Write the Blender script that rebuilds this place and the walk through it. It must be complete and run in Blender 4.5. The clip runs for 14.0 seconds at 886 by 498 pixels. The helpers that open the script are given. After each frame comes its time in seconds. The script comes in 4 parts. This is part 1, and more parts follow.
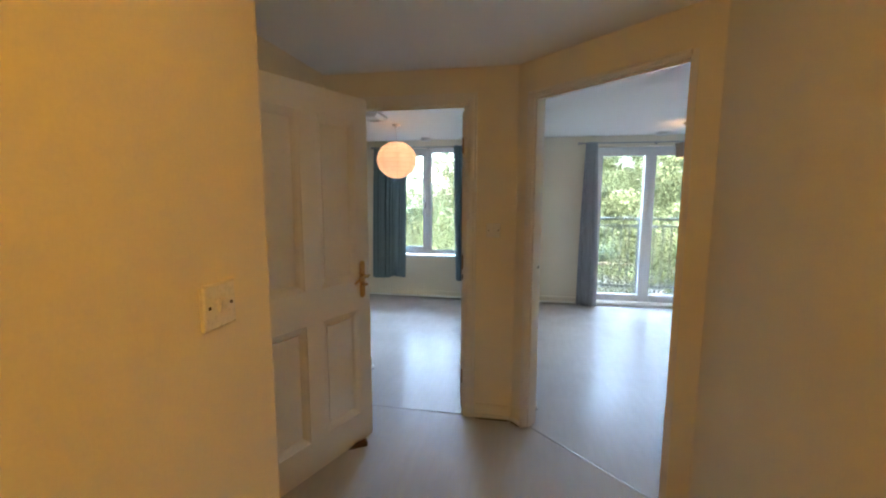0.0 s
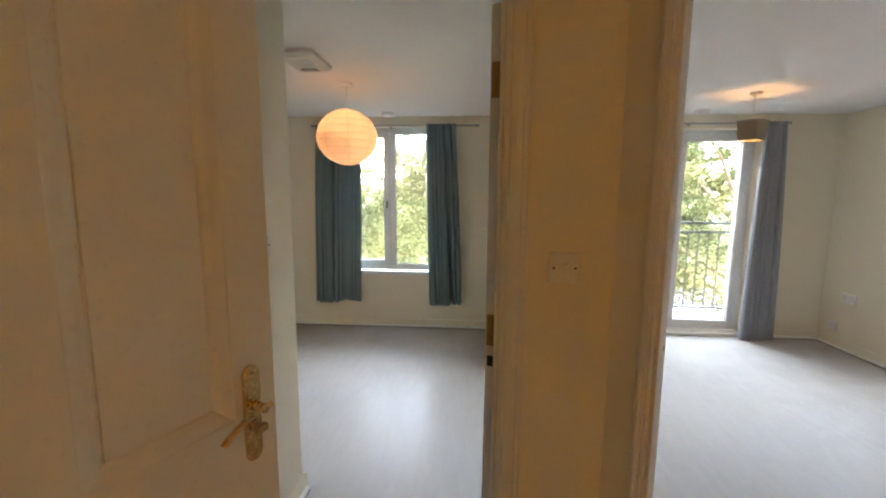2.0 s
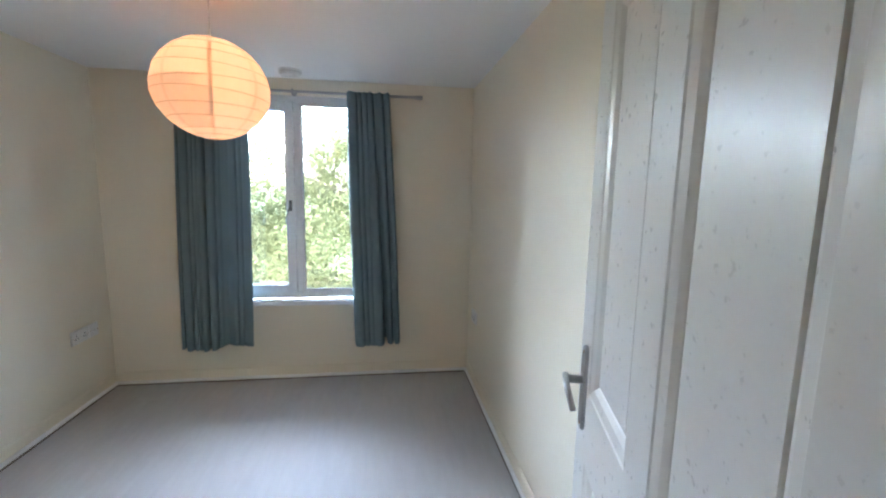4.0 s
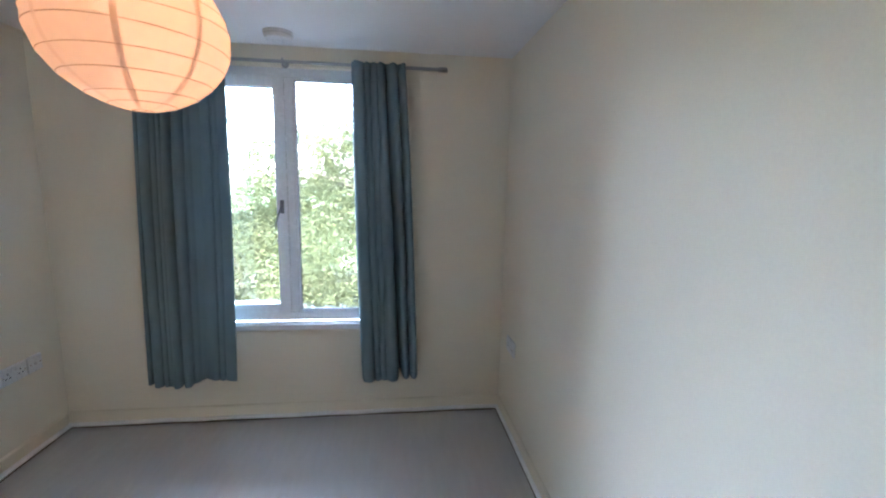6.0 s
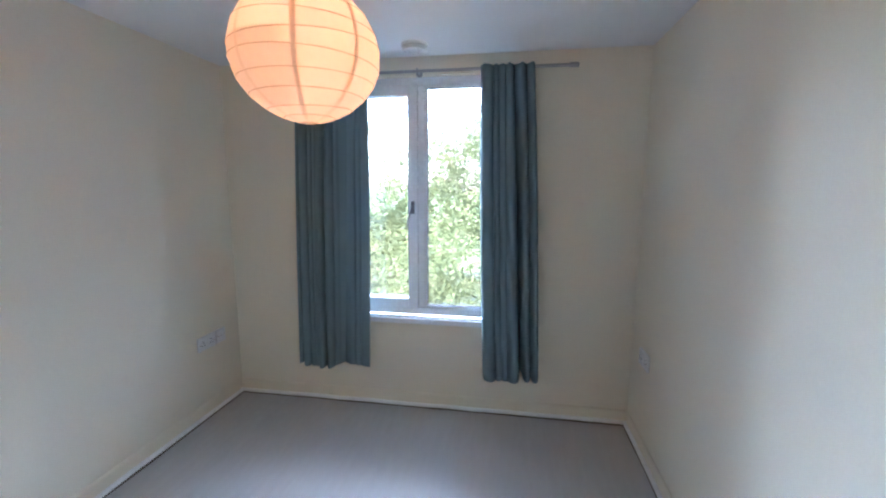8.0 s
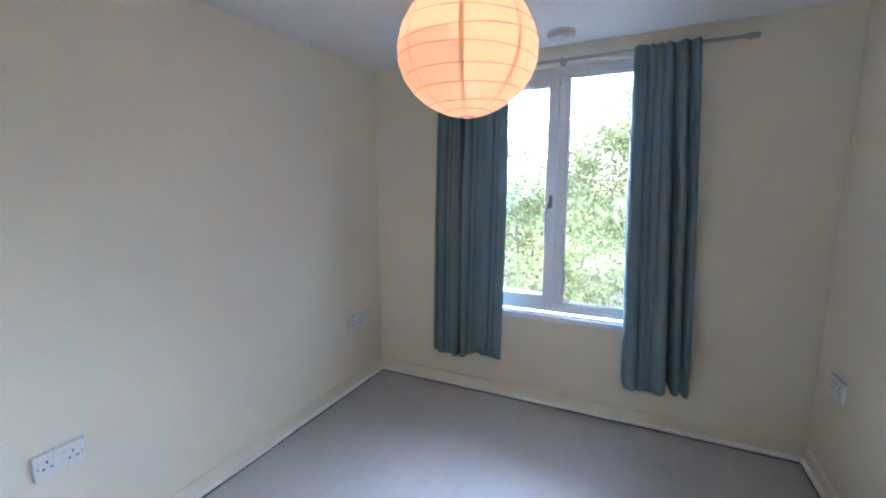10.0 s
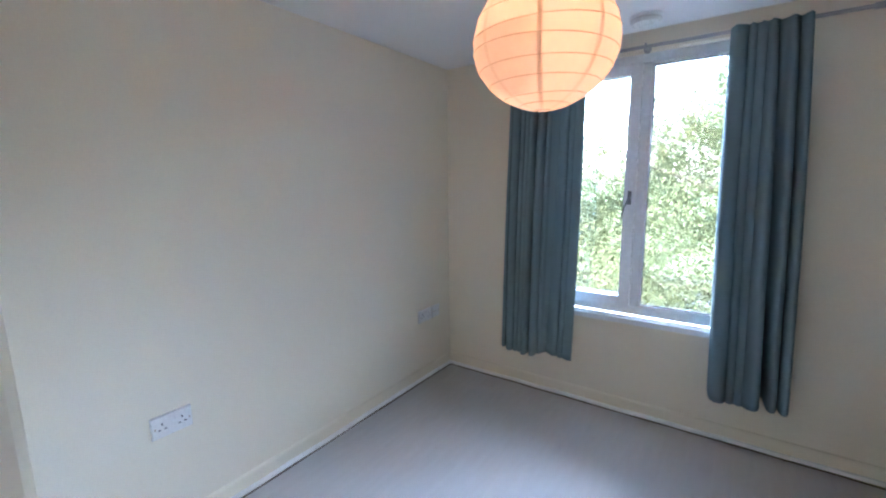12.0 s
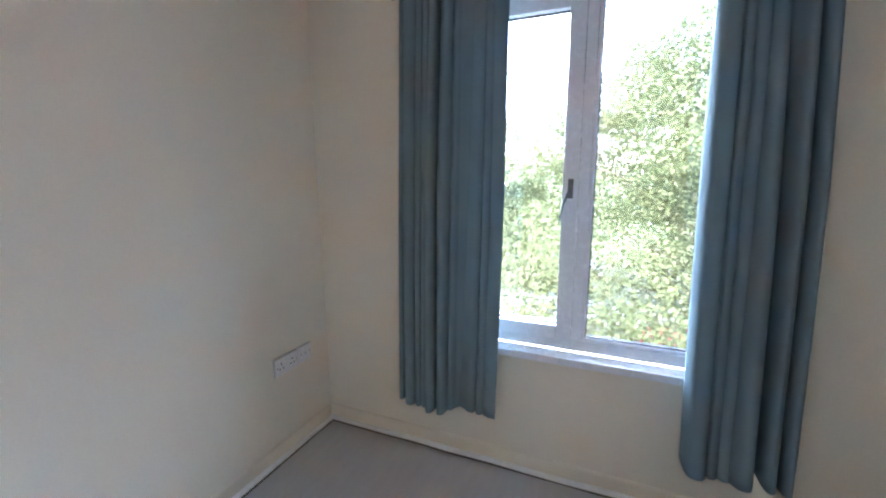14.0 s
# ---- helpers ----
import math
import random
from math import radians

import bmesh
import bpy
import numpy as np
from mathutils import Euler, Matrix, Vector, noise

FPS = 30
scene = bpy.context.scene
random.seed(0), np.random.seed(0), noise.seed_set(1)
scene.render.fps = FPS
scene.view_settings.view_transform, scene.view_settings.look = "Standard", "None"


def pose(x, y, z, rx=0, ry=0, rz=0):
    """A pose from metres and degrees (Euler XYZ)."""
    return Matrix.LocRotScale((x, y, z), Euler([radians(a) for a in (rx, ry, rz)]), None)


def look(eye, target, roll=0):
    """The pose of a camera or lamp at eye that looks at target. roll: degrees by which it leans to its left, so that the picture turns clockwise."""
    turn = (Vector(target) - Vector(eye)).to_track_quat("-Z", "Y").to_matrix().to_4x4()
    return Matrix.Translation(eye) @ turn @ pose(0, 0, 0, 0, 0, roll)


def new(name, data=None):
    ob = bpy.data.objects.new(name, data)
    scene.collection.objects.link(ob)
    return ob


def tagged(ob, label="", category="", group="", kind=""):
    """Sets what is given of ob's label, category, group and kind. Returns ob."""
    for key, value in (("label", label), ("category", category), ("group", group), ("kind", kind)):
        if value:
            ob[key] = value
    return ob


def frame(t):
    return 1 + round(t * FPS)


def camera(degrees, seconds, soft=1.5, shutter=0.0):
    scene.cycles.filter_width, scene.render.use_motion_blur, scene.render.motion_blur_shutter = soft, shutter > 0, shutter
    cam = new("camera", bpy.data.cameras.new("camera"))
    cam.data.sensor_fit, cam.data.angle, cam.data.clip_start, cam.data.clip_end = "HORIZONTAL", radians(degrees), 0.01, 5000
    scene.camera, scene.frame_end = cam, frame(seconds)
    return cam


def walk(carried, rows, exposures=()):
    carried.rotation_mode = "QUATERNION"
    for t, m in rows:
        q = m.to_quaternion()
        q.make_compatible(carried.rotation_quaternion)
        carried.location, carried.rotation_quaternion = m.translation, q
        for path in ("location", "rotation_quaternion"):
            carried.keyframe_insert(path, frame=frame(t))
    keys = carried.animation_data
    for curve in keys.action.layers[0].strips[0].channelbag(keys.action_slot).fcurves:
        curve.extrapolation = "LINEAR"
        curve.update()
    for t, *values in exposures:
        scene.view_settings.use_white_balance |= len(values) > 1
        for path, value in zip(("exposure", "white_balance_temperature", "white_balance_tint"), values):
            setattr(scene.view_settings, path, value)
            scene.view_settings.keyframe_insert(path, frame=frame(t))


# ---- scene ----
cam = camera(93.8, 14.0, soft=2.2)
PATH = [
    (0, (-0.061, 2.239, 1.461), (-0.425, 4.189, 1.207), 0.1),
    (0.5, (-0.131, 2.561, 1.461), (-0.477, 4.514, 1.203), 0.2),
    (1, (-0.241, 2.905, 1.455), (-0.55, 4.864, 1.194), 0.3),
    (1.5, (-0.384, 3.278, 1.464), (-0.629, 5.244, 1.197), 0.4),
    (2, (-0.483, 3.661, 1.455), (-0.628, 5.637, 1.187), 0.4),
    (2.5, (-0.578, 3.986, 1.448), (-0.595, 5.967, 1.179), 0.4),
    (3, (-0.692, 4.278, 1.452), (-0.568, 6.256, 1.181), 0.8),
    (5.3, (-0.73, 5.345, 1.454), (-0.412, 7.299, 1.168), 1.1),
    (5.5, (-0.737, 5.401, 1.46), (-0.431, 7.354, 1.167), 1.1),
    (6, (-0.744, 5.461, 1.469), (-0.507, 7.425, 1.17), 1.1),
    (6.5, (-0.776, 5.456, 1.468), (-0.638, 7.429, 1.17), 0.8),
    (7, (-0.778, 5.452, 1.465), (-0.785, 7.431, 1.173), 0.7),
    (7.5, (-0.777, 5.452, 1.462), (-0.941, 7.424, 1.17), 0.5),
    (8, (-0.787, 5.458, 1.457), (-1.106, 7.41, 1.164), 0.2),
    (8.5, (-0.797, 5.48, 1.457), (-1.276, 7.399, 1.158), 0.0),
    (9, (-0.83, 5.466, 1.454), (-1.454, 7.341, 1.147), -0.1),
    (11.5, (-0.902, 5.399, 1.431), (-1.998, 7.043, 1.12), -0.6),
    (12, (-0.891, 5.412, 1.437), (-2.029, 7.025, 1.116), -0.7),
    (12.5, (-0.879, 5.457, 1.428), (-2.023, 7.063, 1.095), -0.7),
    (13, (-0.931, 5.653, 1.407), (-2.033, 7.287, 1.066), -0.7),
    (13.5, (-1.037, 5.933, 1.409), (-2.044, 7.627, 1.065), -0.4),
    (14, (-1.202, 6.266, 1.41), (-1.986, 8.067, 1.034), -0.4),
]

EXPOSURES = [(0.0, 6.03, 6250, 13), (1.0, 6.08, 8100, 18), (2.0, 5.98, 8000, 17), (3.0, 6.16, 6950, 16), (5.4, 6.0, 6250, 20), (6.5, 6.05, 5900, 19), (9.0, 6.14, 5850, 20), (12.5, 6.14, 5800, 20), (14.0, 6.2, 6050, 22)]
walk(cam, [(t, look(eye, target, roll)) for t, eye, target, roll in PATH], EXPOSURES)

# ---- daylight and lamps ----
world = bpy.data.worlds.new("world")
scene.world = world
world.use_nodes = True
wt = world.node_tree
sky = wt.nodes.new("ShaderNodeTexSky")
sky.sky_type, sky.sun_disc = "NISHITA", False
sky.sun_elevation, sky.sun_rotation = radians(48), radians(205)
sky.air_density, sky.dust_density = 1.0, 2.5
wt.links.new(sky.outputs[0], wt.nodes["Background"].inputs[0])
wt.nodes["Background"].inputs[1].default_value = 0.15

sun = new("sun", bpy.data.lights.new("sun", "SUN"))
sun.data.energy, sun.data.angle, sun.data.color = 0.5, radians(0.5), (1.0, 0.95, 0.86)
az, el = radians(205), radians(48)
sun.matrix_world = look((0, 0, 0), (-math.sin(az) * math.cos(el), -math.cos(az) * math.cos(el), -math.sin(el)))


def bulb_light(name, place, watts, colour, radius):
    lamp = new(name, bpy.data.lights.new(name, "POINT"))
    lamp.data.energy, lamp.data.color, lamp.data.shadow_soft_size = watts, colour, radius
    lamp.location = place
    return lamp


# area lamp added to stand in for the upper sky over the trees; it lights both rooms through the heads of the windows
sky_area = new("sky_fill_lamp", bpy.data.lights.new("sky_fill_lamp", "AREA"))
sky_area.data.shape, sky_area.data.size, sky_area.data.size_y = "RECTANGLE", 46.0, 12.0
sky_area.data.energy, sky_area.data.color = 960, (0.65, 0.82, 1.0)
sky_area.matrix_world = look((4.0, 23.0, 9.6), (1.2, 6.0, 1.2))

WARM = (1.0, 0.60, 0.24)
bulb_light("hall_bulb_light", (0.12, 2.02, 1.99), 0.160, (1.0, 0.51, 0.04), 0.035)
bulb_light("lantern_bulb_light", (-1.410, 6.70, 1.88), 0.034, (1.0, 0.55, 0.31), 0.035)
bulb_light("living_bulb_light", (1.645, 7.118, 1.93), 0.06, WARM, 0.03)


# ---- materials ----
def shader(name):
    m = bpy.data.materials.new(name)
    m.use_nodes = True
    return m, m.node_tree, m.node_tree.nodes["Principled BSDF"]


def node(t, kind, **inputs):
    n = t.nodes.new(kind)
    for key, value in inputs.items():
        n.inputs[key].default_value = value
    return n


def surface(name, colour, rough=0.5, metal=0.0, vary=0.06, coarse=1.5, fine=60.0, bump=0.08, spec=0.5, stretch=(1, 1, 1), rough_vary=0.08, depth=0.002):
    """A paint, metal or cloth with broad stains, fine grain and relief."""
    m, t, b = shader(name)
    co = t.nodes.new("ShaderNodeTexCoord")
    mp = t.nodes.new("ShaderNodeMapping")
    mp.inputs["Scale"].default_value = stretch
    t.links.new(co.outputs["Object"], mp.inputs["Vector"])
    big = node(t, "ShaderNodeTexNoise", Scale=coarse, Detail=4.0, Roughness=0.6)
    small = node(t, "ShaderNodeTexNoise", Scale=fine, Detail=3.0, Roughness=0.6)
    for n in (big, small):
        t.links.new(mp.outputs[0], n.inputs["Vector"])
    add = node(t, "ShaderNodeMath")
    add.operation = "ADD"
    t.links.new(big.outputs[0], add.inputs[0])
    t.links.new(small.outputs[0], add.inputs[1])
    rng = node(t, "ShaderNodeMapRange")
    rng.inputs["From Min"].default_value, rng.inputs["From Max"].default_value = 0.7, 1.3
    rng.inputs["To Min"].default_value, rng.inputs["To Max"].default_value = 1 - vary, 1 + vary
    t.links.new(add.outputs[0], rng.inputs["Value"])
    mul = node(t, "ShaderNodeVectorMath")
    mul.operation = "SCALE"
    mul.inputs[0].default_value = colour
    t.links.new(rng.outputs[0], mul.inputs["Scale"])
    t.links.new(mul.outputs[0], b.inputs["Base Color"])
    rr = node(t, "ShaderNodeMapRange")
    rr.inputs["From Min"].default_value, rr.inputs["From Max"].default_value = 0.3, 0.7
    rr.inputs["To Min"].default_value, rr.inputs["To Max"].default_value = max(rough - rough_vary, 0.02), min(rough + rough_vary, 1.0)
    t.links.new(small.outputs[0], rr.inputs["Value"])
    t.links.new(rr.outputs[0], b.inputs["Roughness"])
    b.inputs["Metallic"].default_value = metal
    b.inputs["Specular IOR Level"].default_value = spec
    if bump:
        bp = node(t, "ShaderNodeBump", Strength=bump, Distance=depth)
        t.links.new(small.outputs[0], bp.inputs["Height"])
        t.links.new(bp.outputs[0], b.inputs["Normal"])
    return m


WALL = surface("magnolia_emulsion", (0.835, 0.766, 0.618), 0.6, vary=0.03, coarse=0.9, fine=140, bump=0.12, spec=0.35)
CEILING = surface("ceiling_emulsion", (0.86, 0.845, 0.82), 0.8, vary=0.02, coarse=0.8, fine=120, bump=0.1, spec=0.2)
GLOSS = surface("white_gloss_paint", (0.80, 0.775, 0.72), 0.34, vary=0.02, coarse=3, fine=60, bump=0.015)
BEAD = surface("white_bead_paint", (0.90, 0.89, 0.86), 0.4, vary=0.08, coarse=6, fine=60, bump=0.1)
UPVC = surface("white_upvc", (0.82, 0.83, 0.84), 0.25, vary=0.015, coarse=3, fine=40, bump=0.0)
PLASTIC = surface("white_switch_plastic", (0.80, 0.79, 0.76), 0.3, vary=0.02, coarse=20, fine=90, bump=0.0)
GREYPLASTIC = surface("aged_white_plastic", (0.62, 0.60, 0.56), 0.4, vary=0.04, coarse=12, fine=90, bump=0.02)
DARK = surface("dark_slot", (0.02, 0.02, 0.02), 0.6, vary=0.1, bump=0.0)
BRASS = surface("polished_brass", (0.62, 0.43, 0.18), 0.24, 1.0, vary=0.12, coarse=25, fine=120, bump=0.04)
DULLBRASS = surface("tarnished_brass", (0.40, 0.24, 0.10), 0.38, 1.0, vary=0.2, coarse=30, fine=120, bump=0.06)
CHROME = surface("dull_chrome", (0.62, 0.60, 0.57), 0.25, 1.0, vary=0.06, coarse=20, fine=90, bump=0.02)
DARKMETAL = surface("dark_bronze_metal", (0.06, 0.045, 0.035), 0.45, 0.7, vary=0.2, coarse=30, fine=90, bump=0.05)
WINHANDLE = surface("grey_handle_metal", (0.16, 0.17, 0.18), 0.4, 0.8, vary=0.1, coarse=20, fine=90, bump=0.02)
RODMETAL = surface("brushed_steel", (0.42, 0.41, 0.40), 0.35, 1.0, vary=0.08, coarse=20, fine=120, bump=0.03)
RAILPAINT = surface("black_rail_paint", (0.018, 0.019, 0.020), 0.4, vary=0.2, coarse=8, fine=60, bump=0.08)
STRIP = surface("aluminium_strip", (0.46, 0.45, 0.44), 0.45, 0.6, vary=0.1, coarse=12, fine=80, bump=0.04)
# dark colour painted as the shade below the floor bead
GAP_SHADE = surface("gap_shade", (0.15, 0.12, 0.09), 0.9, vary=0.4, coarse=14, fine=90, bump=0.3)
WEDGE = surface("dark_brown_rubber", (0.10, 0.05, 0.03), 0.6, vary=0.15, coarse=20, fine=120, bump=0.2)
CURTAIN = surface("teal_cotton", (0.190, 0.268, 0.292), 0.85, vary=0.06, coarse=5, fine=420, bump=0.25, spec=0.15, depth=0.001)
CURTAINGREY = surface("blue_grey_cotton", (0.36, 0.375, 0.41), 0.85, vary=0.06, coarse=5, fine=420, bump=0.25, spec=0.15, depth=0.001)
BARK = surface("bark", (0.10, 0.08, 0.06), 0.9, vary=0.3, coarse=6, fine=30, bump=0.8, stretch=(1, 1, 0.3), depth=0.02)
ASPHALT = surface("asphalt", (0.055, 0.056, 0.06), 0.85, vary=0.2, coarse=0.6, fine=40, bump=0.4, depth=0.01)
PAVING = surface("pale_paving", (0.34, 0.32, 0.29), 0.8, vary=0.15, coarse=0.7, fine=14, bump=0.3, depth=0.01)
GRASS = surface("mown_grass", (0.07, 0.11, 0.03), 0.9, vary=0.35, coarse=0.8, fine=30, bump=0.8, depth=0.03)
CARRED = surface("red_car_paint", (0.42, 0.02, 0.02), 0.25, vary=0.04, coarse=4, fine=20, bump=0.0)
TYRE = surface("tyre_rubber", (0.02, 0.02, 0.02), 0.8, vary=0.2, coarse=8, fine=40, bump=0.2)


def floor_material():
    """Pale vinyl sheet with faint streaks and a satin sheen."""
    m, t, b = shader("pale_vinyl")
    co = t.nodes.new("ShaderNodeTexCoord")
    mp = t.nodes.new("ShaderNodeMapping")
    mp.inputs["Scale"].default_value = (9.0, 1.4, 1)
    t.links.new(co.outputs["Object"], mp.inputs["Vector"])
    streak = node(t, "ShaderNodeTexNoise", Scale=3.0, Detail=4.0, Roughness=0.5)
    t.links.new(mp.outputs[0], streak.inputs["Vector"])
    grain = node(t, "ShaderNodeTexNoise", Scale=90.0, Detail=2.0)
    t.links.new(co.outputs["Object"], grain.inputs["Vector"])
    ramp = node(t, "ShaderNodeValToRGB")
    ramp.color_ramp.elements[0].position, ramp.color_ramp.elements[0].color = 0.30, (0.515, 0.502, 0.494, 1)
    ramp.color_ramp.elements[1].position, ramp.color_ramp.elements[1].color = 0.70, (0.550, 0.537, 0.528, 1)
    t.links.new(streak.outputs[0], ramp.inputs[0])
    t.links.new(ramp.outputs[0], b.inputs["Base Color"])
    rr = node(t, "ShaderNodeMapRange")
    rr.inputs["From Min"].default_value, rr.inputs["From Max"].default_value = 0.35, 0.65
    rr.inputs["To Min"].default_value, rr.inputs["To Max"].default_value = -0.03, 0.03
    t.links.new(grain.outputs[0], rr.inputs["Value"])
    worn = node(t, "ShaderNodeTexNoise", Scale=2.3, Detail=5.0, Roughness=0.6)
    t.links.new(co.outputs["Object"], worn.inputs["Vector"])
    wr = node(t, "ShaderNodeMapRange")
    wr.inputs["From Min"].default_value, wr.inputs["From Max"].default_value = 0.35, 0.65
    wr.inputs["To Min"].default_value, wr.inputs["To Max"].default_value = 0.21, 0.33
    t.links.new(worn.outputs[0], wr.inputs["Value"])
    both = node(t, "ShaderNodeMath")
    both.operation = "ADD"
    t.links.new(rr.outputs[0], both.inputs[0])
    t.links.new(wr.outputs[0], both.inputs[1])
    scuff = node(t, "ShaderNodeTexNoise", Scale=4.5, Detail=6.0, Roughness=0.7, Distortion=1.2)
    t.links.new(co.outputs["Object"], scuff.inputs["Vector"])
    dull = node(t, "ShaderNodeMapRange")
    dull.inputs["From Min"].default_value, dull.inputs["From Max"].default_value = 0.58, 0.66
    dull.inputs["To Min"].default_value, dull.inputs["To Max"].default_value = 0.0, 0.22
    t.links.new(scuff.outputs[0], dull.inputs["Value"])
    marked = node(t, "ShaderNodeMath")
    marked.operation = "ADD"
    t.links.new(both.outputs[0], marked.inputs[0])
    t.links.new(dull.outputs[0], marked.inputs[1])
    t.links.new(marked.outputs[0], b.inputs["Roughness"])
    bp = node(t, "ShaderNodeBump", Strength=0.06, Distance=0.001)
    t.links.new(grain.outputs[0], bp.inputs["Height"])
    t.links.new(bp.outputs[0], b.inputs["Normal"])
    b.inputs["Specular IOR Level"].default_value = 0.022
    return m


def glass_material():
    m, t, b = shader("window_glass")
    out = t.nodes["Material Output"]
    clear = t.nodes.new("ShaderNodeBsdfTransparent")
    clear.inputs[0].default_value = (0.96, 0.98, 0.97, 1)
    gloss = node(t, "ShaderNodeBsdfGlossy", Roughness=0.02)
    mix = t.nodes.new("ShaderNodeMixShader")
    fr = node(t, "ShaderNodeFresnel", IOR=1.45)
    t.links.new(fr.outputs[0], mix.inputs[0])
    t.links.new(clear.outputs[0], mix.inputs[1])
    t.links.new(gloss.outputs[0], mix.inputs[2])
    t.links.new(mix.outputs[0], out.inputs[0])
    return m


def cloth_light(name, colour, through_colour, share):
    """Thin paper or shade cloth that lets lamp light through."""
    m, t, b = shader(name)
    out = t.nodes["Material Output"]
    co = t.nodes.new("ShaderNodeTexCoord")
    fibre = node(t, "ShaderNodeTexNoise", Scale=45.0, Detail=4.0)
    t.links.new(co.outputs["Object"], fibre.inputs["Vector"])
    rng = node(t, "ShaderNodeMapRange")
    rng.inputs["To Min"].default_value, rng.inputs["To Max"].default_value = 0.90, 1.06
    t.links.new(fibre.outputs[0], rng.inputs["Value"])
    mul = node(t, "ShaderNodeVectorMath")
    mul.operation = "SCALE"
    mul.inputs[0].default_value = through_colour
    t.links.new(rng.outputs[0], mul.inputs["Scale"])
    tr = t.nodes.new("ShaderNodeBsdfTranslucent")
    t.links.new(mul.outputs[0], tr.inputs[0])
    df = t.nodes.new("ShaderNodeBsdfDiffuse")
    df.inputs[0].default_value = (*colour, 1)
    mix = t.nodes.new("ShaderNodeMixShader")
    mix.inputs[0].default_value = share
    t.links.new(df.outputs[0], mix.inputs[1])
    t.links.new(tr.outputs[0], mix.inputs[2])
    t.links.new(mix.outputs[0], out.inputs[0])
    return m


def leaf_material(name, dark, light, glow):
    m, t, b = shader(name)
    out = t.nodes["Material Output"]
    geo = t.nodes.new("ShaderNodeNewGeometry")
    ramp = node(t, "ShaderNodeValToRGB")
    ramp.color_ramp.elements[0].color, ramp.color_ramp.elements[1].color = (*dark, 1), (*light, 1)
    t.links.new(geo.outputs["Random Per Island"], ramp.inputs[0])
    t.links.new(ramp.outputs[0], b.inputs["Base Color"])
    b.inputs["Roughness"].default_value = 0.6
    b.inputs["Specular IOR Level"].default_value = 0.05
    tr = t.nodes.new("ShaderNodeBsdfTranslucent")
    tr.inputs[0].default_value = (*glow, 1)
    mix = t.nodes.new("ShaderNodeMixShader")
    mix.inputs[0].default_value = 0.35
    t.links.new(b.outputs[0], mix.inputs[1])
    t.links.new(tr.outputs[0], mix.inputs[2])
    t.links.new(mix.outputs[0], out.inputs[0])
    return m


def bulb_material(name, colour, strength):
    m, t, b = shader(name)
    b.inputs["Base Color"].default_value = (0.9, 0.85, 0.8, 1)
    b.inputs["Emission Color"].default_value = (*colour, 1)
    b.inputs["Emission Strength"].default_value = strength
    return m


def let_light_through(m, colour, share):
    """Woven cloth passes a little of the daylight behind it."""
    t = m.node_tree
    tr = t.nodes.new("ShaderNodeBsdfTranslucent")
    tr.inputs[0].default_value = (*colour, 1)
    mix = t.nodes.new("ShaderNodeMixShader")
    mix.inputs[0].default_value = share
    t.links.new(t.nodes["Principled BSDF"].outputs[0], mix.inputs[1])
    t.links.new(tr.outputs[0], mix.inputs[2])
    t.links.new(mix.outputs[0], t.nodes["Material Output"].inputs[0])


let_light_through(CURTAIN, (0.16, 0.26, 0.30), 0.14)
let_light_through(CURTAINGREY, (0.38, 0.41, 0.46), 0.2)
FLOOR = floor_material()
GLASS = glass_material()
PAPER = cloth_light("lantern_paper", (0.80, 0.72, 0.64), (0.92, 0.79, 0.70), 0.55)
SEAM = cloth_light("lantern_seam", (0.78, 0.69, 0.60), (0.84, 0.70, 0.60), 0.54)
SHADE = cloth_light("brown_shade_cloth", (0.30, 0.26, 0.21), (0.34, 0.27, 0.19), 0.11)
WIRE = surface("lantern_wire", (0.50, 0.34, 0.22), 0.6, vary=0.1, coarse=20, fine=60, bump=0.0)
LEAF = leaf_material("maple_leaf", (0.036, 0.046, 0.019), (0.054, 0.063, 0.032), (0.050, 0.062, 0.024))
LEAFPALE = leaf_material("pale_leaf", (0.052, 0.062, 0.026), (0.080, 0.090, 0.048), (0.085, 0.10, 0.036))
BULB = bulb_material("lit_bulb", (1.0, 0.55, 0.22), 0.4)


# ---- building helpers ----
def box(bm, a, b, m=None, bevel=0.0):
    """A box between two corners, optionally bevelled and moved by m."""
    vs = bmesh.ops.create_cube(bm, size=1.0)["verts"]
    size = [max(abs(q - p), 1e-5) for p, q in zip(a, b)]
    mid = [(p + q) / 2 for p, q in zip(a, b)]
    bmesh.ops.transform(bm, matrix=Matrix.Translation(mid) @ Matrix.Diagonal((*size, 1)), verts=vs)
    if bevel:
        es = list({e for v in vs for e in v.link_edges})
        got = bmesh.ops.bevel(bm, geom=es, offset=bevel, segments=2, affect="EDGES", profile=0.6)
        vs = list({v for f in got["faces"] for v in f.verts} | {v for v in vs if v.is_valid})
    if m is not None:
        bmesh.ops.transform(bm, matrix=m, verts=vs)
    return bm


def rod(bm, p, q, r, r2=None, n=12):
    """A cylinder or cone from p to q."""
    p, q = Vector(p), Vector(q)
    m = Matrix.Translation((p + q) / 2) @ (q - p).to_track_quat("Z", "Y").to_matrix().to_4x4()
    bmesh.ops.create_cone(bm, cap_ends=True, segments=n, radius1=r, radius2=r if r2 is None else r2, depth=(q - p).length, matrix=m)
    return bm


def prism(points, z0, z1):
    bm = bmesh.new()
    low = [bm.verts.new((x, y, z0)) for x, y in points]
    top = [bm.verts.new((x, y, z1)) for x, y in points]
    bm.faces.new(low[::-1])
    bm.faces.new(top)
    n = len(points)
    for i in range(n):
        bm.faces.new((low[i], low[(i + 1) % n], top[(i + 1) % n], top[i]))
    return bm


